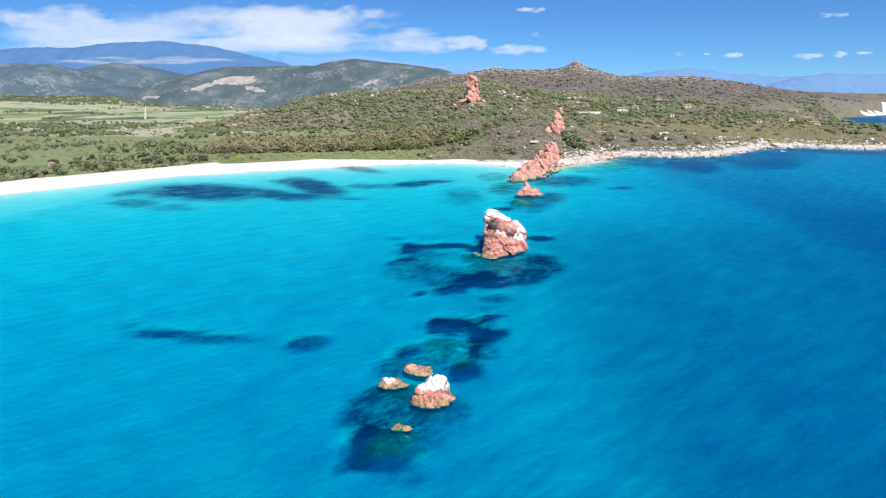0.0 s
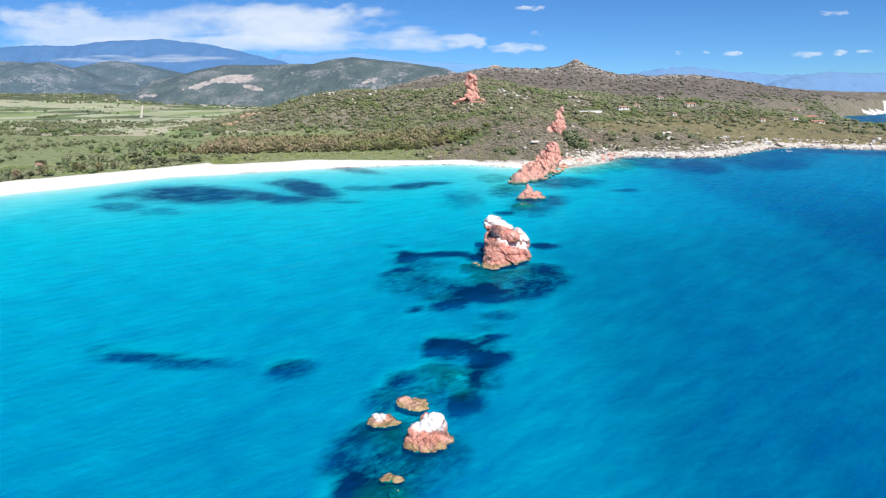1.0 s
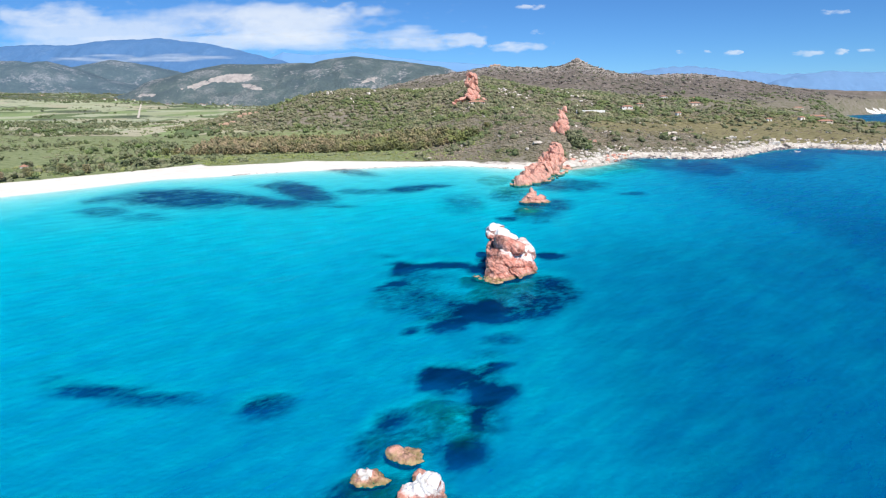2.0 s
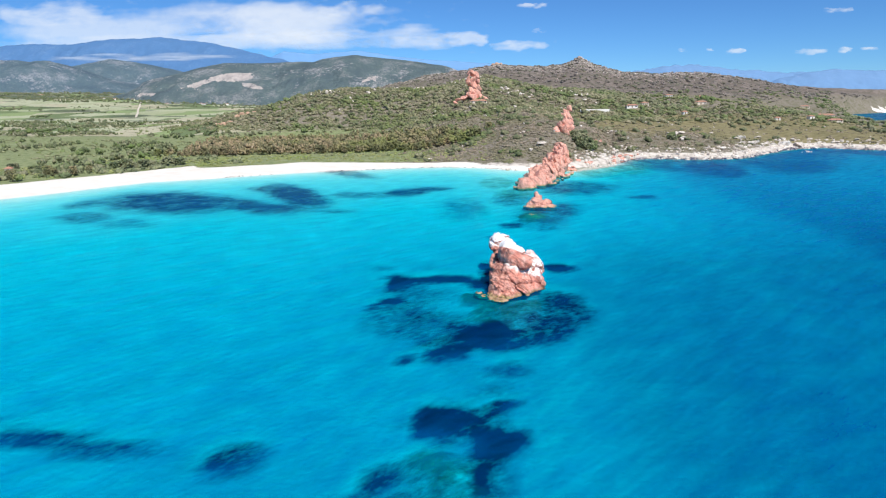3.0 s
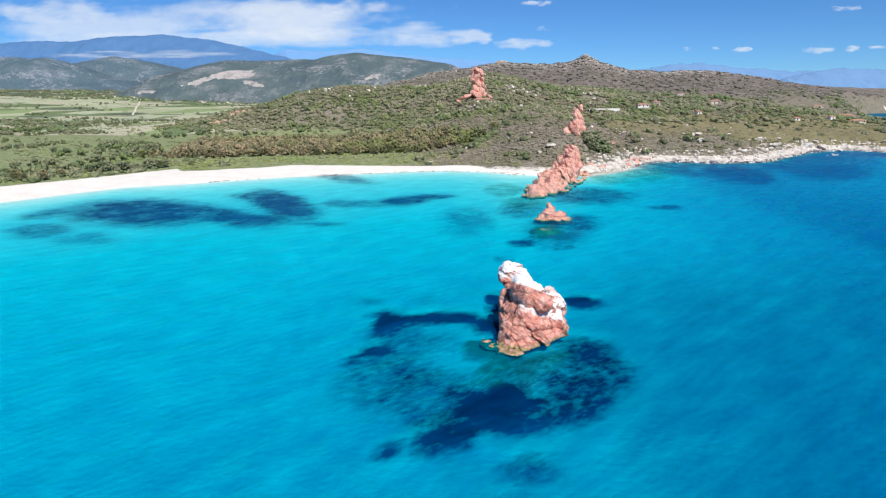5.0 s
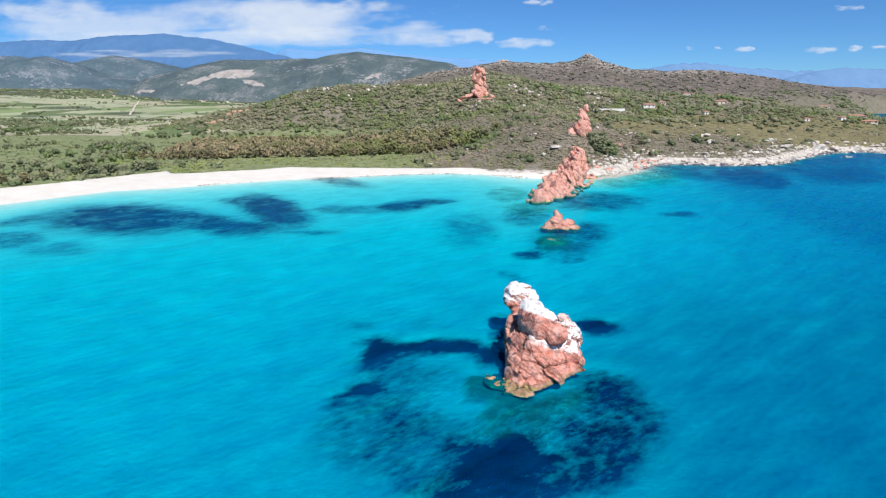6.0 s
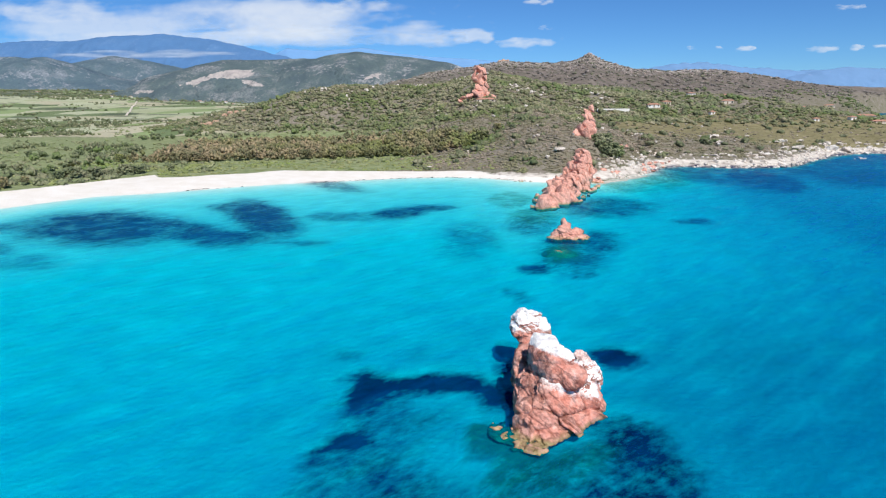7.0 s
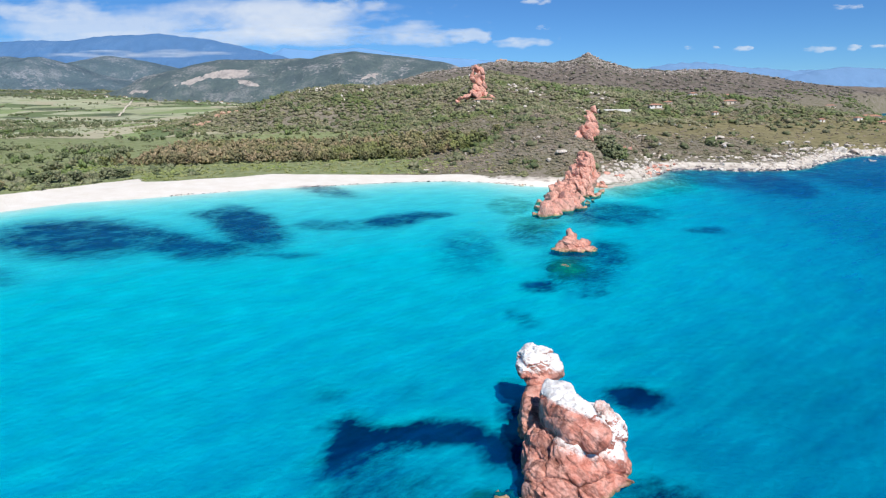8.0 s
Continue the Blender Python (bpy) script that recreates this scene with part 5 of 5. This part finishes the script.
def stone_field(name, label, pts, r0, r1, material=M_GRANITE):
    d, f = BALLS[2]
    n = len(pts)
    r = rng.uniform(r0, r1, (n, 1, 1)) * rng.uniform(0.6, 1.2, (n, 1, 3)) * np.array([1, 1, 0.75])
    jag = 1 + 0.22 * rng.uniform(-1, 1, (n, len(d), 1))
    v = pts[:, None, :] + d[None] * jag * r
    return tagged(new(name, mesh_of(name, v.reshape(-1, 3), (np.arange(n)[:, None, None] * len(d) + f[None]).reshape(-1, 3), material, False)), label, "stones", kind="stuff")


stone_field("shore_rubble", "pale broken granite along the waterline", scatter(3000, 58, 335, 360, 515, lambda x, y: (inland(x, y) > -1.5) * (1 - smooth(12, 22, inland(x, y)))), 0.4, 1.3)
stone_field("hill_outcrops", "pale granite outcrops on the hill crest", np.array([0, 0, 0.9]) + scatter(1700, -300, 120, 500, 775, lambda x, y: smooth(14, 40, land_height(x, y)) * smooth(-0.05, 0.25, fbm(x / 40.0, y / 40.0, 41.0, 3))), 0.5, 1.9)
stone_field("far_outcrops", "grey granite outcrops on the far rocky hill", np.array([0, 0, 0.6]) + scatter(3400, -200, 1100, 1000, 1520, lambda x, y: smooth(45, 80, land_height(x, y)) * smooth(-0.2, 0.3, fbm(x / 80.0, y / 80.0, 43.0, 3))), 0.8, 2.3, M_OUTCROP)

# Red outcrops on the spur and on the far crest, the tor
for name, label, spec in (("red_outcrop", "red rock outcrop on the spur above the plain", ((-244, 650, 0.5, 3), (-250, 648, 0.5, 3), (-256, 650, 0, 3), (-246, 676, 1.0, 2.8), (-243, 684, 1.4, 3), (-239, 691, 1.4, 3.2), (-235, 698, 1.4, 2.6))),
                          ("red_outcrop", "red rock outcrop on the far crest", ((50, 1478, 1, 4), (58, 1480, 2, 5), (66, 1481, 1.5, 5), (75, 1482, 0.5, 4))),
                          ("granite_tor", "craggy brown tor crowning the far peak", ((246, 1500, 2, 4), (250, 1500, 1.5, 4), (241, 1498, -1, 5), (255, 1500, -2, 5), (248, 1494, -5, 7), (236, 1490, -6, 6), (262, 1490, -6, 6), (228, 1480, -5, 5), (270, 1480, -5, 5), (250, 1470, -4, 6)))):
    crag = thing(name, label, "rock outcrop")
    for k, (x, y, up, r) in enumerate(spec):
        z = height_at(x, y)
        part("crag", rock_mesh("crag", [((x, y, z + up), (r, r * 0.8, r * 0.75), 20 * k)], M_OCHRE if "red" in name else M_OUTCROP, 400.0 + 11 * k + x, 3, 0.2), crag)

# ---- houses ----
M_WALL = plain("cream_render", (0.72, 0.64, 0.54), 0.9, 0.15)
M_WHITE = plain("white_render", (0.80, 0.78, 0.74), 0.9, 0.12)
M_TILE = plain("terracotta_tiles", (0.48, 0.26, 0.18), 0.85, 0.35, 3.0)
M_DARK = plain("dark_window", (0.03, 0.035, 0.04), 0.25, 0.2)
M_WOOD = plain("weathered_wood", (0.28, 0.19, 0.12), 0.85, 0.3)


def box_mesh(name, x0, x1, y0, y1, z0, z1, material, bevel=0.03):
    bm = bmesh.new()
    bmesh.ops.create_cube(bm, size=1.0, matrix=Matrix.LocRotScale(((x0 + x1) / 2, (y0 + y1) / 2, (z0 + z1) / 2), None, (x1 - x0, y1 - y0, z1 - z0)))
    if bevel:
        bmesh.ops.bevel(bm, geom=bm.edges[:], offset=bevel, segments=1, affect="EDGES")
    me = bpy.data.meshes.new(name)
    bm.to_mesh(me)
    bm.free()
    me.materials.append(material)
    return me


def roof_mesh(w, d, z0, rise, over=0.5, thick=0.18):
    """A hipped tile roof with eaves."""
    bm = bmesh.new()
    a, b, r = w / 2 + over, d / 2 + over, max(w / 2 - d / 2, 0.3)
    low = [bm.verts.new(p) for p in ((-a, -b, z0), (a, -b, z0), (a, b, z0), (-a, b, z0))]
    eave = [bm.verts.new(p) for p in ((-a, -b, z0 + thick), (a, -b, z0 + thick), (a, b, z0 + thick), (-a, b, z0 + thick))]
    top = [bm.verts.new((-r, 0, z0 + rise)), bm.verts.new((r, 0, z0 + rise))]
    bm.faces.new(low[::-1])
    for i in range(4):
        bm.faces.new((low[i], low[(i + 1) % 4], eave[(i + 1) % 4], eave[i]))
    bm.faces.new((eave[0], eave[1], top[1], top[0]))
    bm.faces.new((eave[2], eave[3], top[0], top[1]))
    bm.faces.new((eave[1], eave[2], top[1]))
    bm.faces.new((eave[3], eave[0], top[0]))
    me = bpy.data.meshes.new("roof")
    bm.to_mesh(me)
    bm.free()
    me.materials.append(M_TILE)
    return me


def house(label, x, y, w, d, tall, turn, wall_mat, lift=0.0, rise=1.7):
    ob = thing("house", label, "house", group="villas on the hill")
    ob.matrix_basis = pose(x, y, height_at(x, y) + lift, 0, 0, turn)
    part("wall", box_mesh("wall", -w / 2, w / 2, -d / 2, d / 2, -2.5, tall, wall_mat), ob)
    part("roof", roof_mesh(w, d, tall, rise), ob, "terracotta tile roof")
    part("door", box_mesh("door", -0.5, 0.5, -d / 2 - 0.06, -d / 2 + 0.05, 0, 2.1, M_WOOD, 0.01), ob)
    for k in range(max(2, int(w // 3.2))):
        cx = -w / 2 + 1.4 + k * (w - 2.8) / max(1, int(w // 3.2) - 1)
        if abs(cx) > 1.1:
            part("window", box_mesh("window", cx - 0.55, cx + 0.55, -d / 2 - 0.05, -d / 2 + 0.05, 0.9, 2.1, M_DARK, 0.01), ob)
    return ob


LOOKS = (("long low villa with terracotta roof below the rock tower", M_WALL), ("villa with terracotta roof among garden trees", M_WALL), ("small cream house among garden trees", M_WALL), ("white house among garden trees", M_WHITE), ("long low white house on the hillside", M_WHITE), ("small white hut among the scrub", M_WHITE), ("small white house above the shore", M_WHITE), ("low cream house with terracotta roof above the shore", M_WALL), ("small white hut above the shore", M_WHITE), ("white villa near the bay", M_WHITE), ("villa with terracotta roof near the bay", M_WALL), ("long white villa near the bay", M_WHITE), ("villa with terracotta roof at the foot of the rocky hill", M_WALL))
for (x, y, w, d, tall, turn), (label, wall_mat) in zip(VILLAS, LOOKS):
    house(label, x, y, 0.8 * w, 0.8 * d, 0.85 * tall, turn, wall_mat, -0.5, 0.9 + 0.03 * w)
# A pale stone terrace wall on the slope
terrace = tagged(new("terrace_wall", box_mesh("terrace_wall", -13, 13, -0.4, 0.4, -2.0, 1.5, M_WHITE, 0.1)), "long pale stone terrace wall on the slope", "wall")
terrace.matrix_basis = pose(112, 600, height_at(112, 600), 0, 0, -4)

# Beach hut at the back of the sand
hut = thing("beach_hut", "small white beach hut with a red roof on the sand", "beach hut")
hut.matrix_basis = pose(-224, 317, height_at(-224, 317), 0, 0, 20)
part("wall", box_mesh("wall", -1.5, 1.5, -1.3, 1.3, -0.3, 2.4, M_WHITE), hut)
part("roof", roof_mesh(3.0, 2.6, 2.4, 1.0, 0.35, 0.1), hut, "red tiled roof")
part("door", box_mesh("door", -0.45, 0.45, -1.36, -1.25, 0, 2.0, M_WOOD, 0.01), hut)

# White farm buildings at the foot of the mountains
for k, (x, y, w) in enumerate(((-1420, 2050, 34), (-1210, 1980, 22), (-1180, 1995, 26), (-1030, 1900, 20), (-900, 1850, 18), (-760, 1780, 20), (-700, 1800, 24), (-640, 1700, 18), (-1100, 1920, 16), (-820, 1900, 16))):
    farm = thing("farm_building", "white farm building far off in the plain", "farm building", group="far farms")
    farm.matrix_basis = pose(x, y, height_at(x, y), 0, 0, 17 * k)
    part("wall", box_mesh("wall", -w / 4, w / 4, -4, 4, -3, 3.6, M_WHITE), farm)
    part("roof", roof_mesh(w / 2, 8, 3.6, 1.4), farm)

# The dirt track across the fields
M_TRACK = plain("dirt_track", (0.66, 0.60, 0.50), 0.95, 0.2, 0.3)
t = np.linspace(0, 1, 40)
tx, ty = -560 - 420 * t, 1050 + 800 * t
tz = land_height(tx, ty) + 1.5
v = np.concatenate([np.stack([tx - 2.0, ty, tz], -1), np.stack([tx + 2.0, ty, tz], -1)])
f = np.array([[i, i + 40, i + 41, i + 1] for i in range(39)])
tagged(new("dirt_track", mesh_of("dirt_track", v, f, M_TRACK)), "pale dirt track crossing the fields", "track", kind="structure")
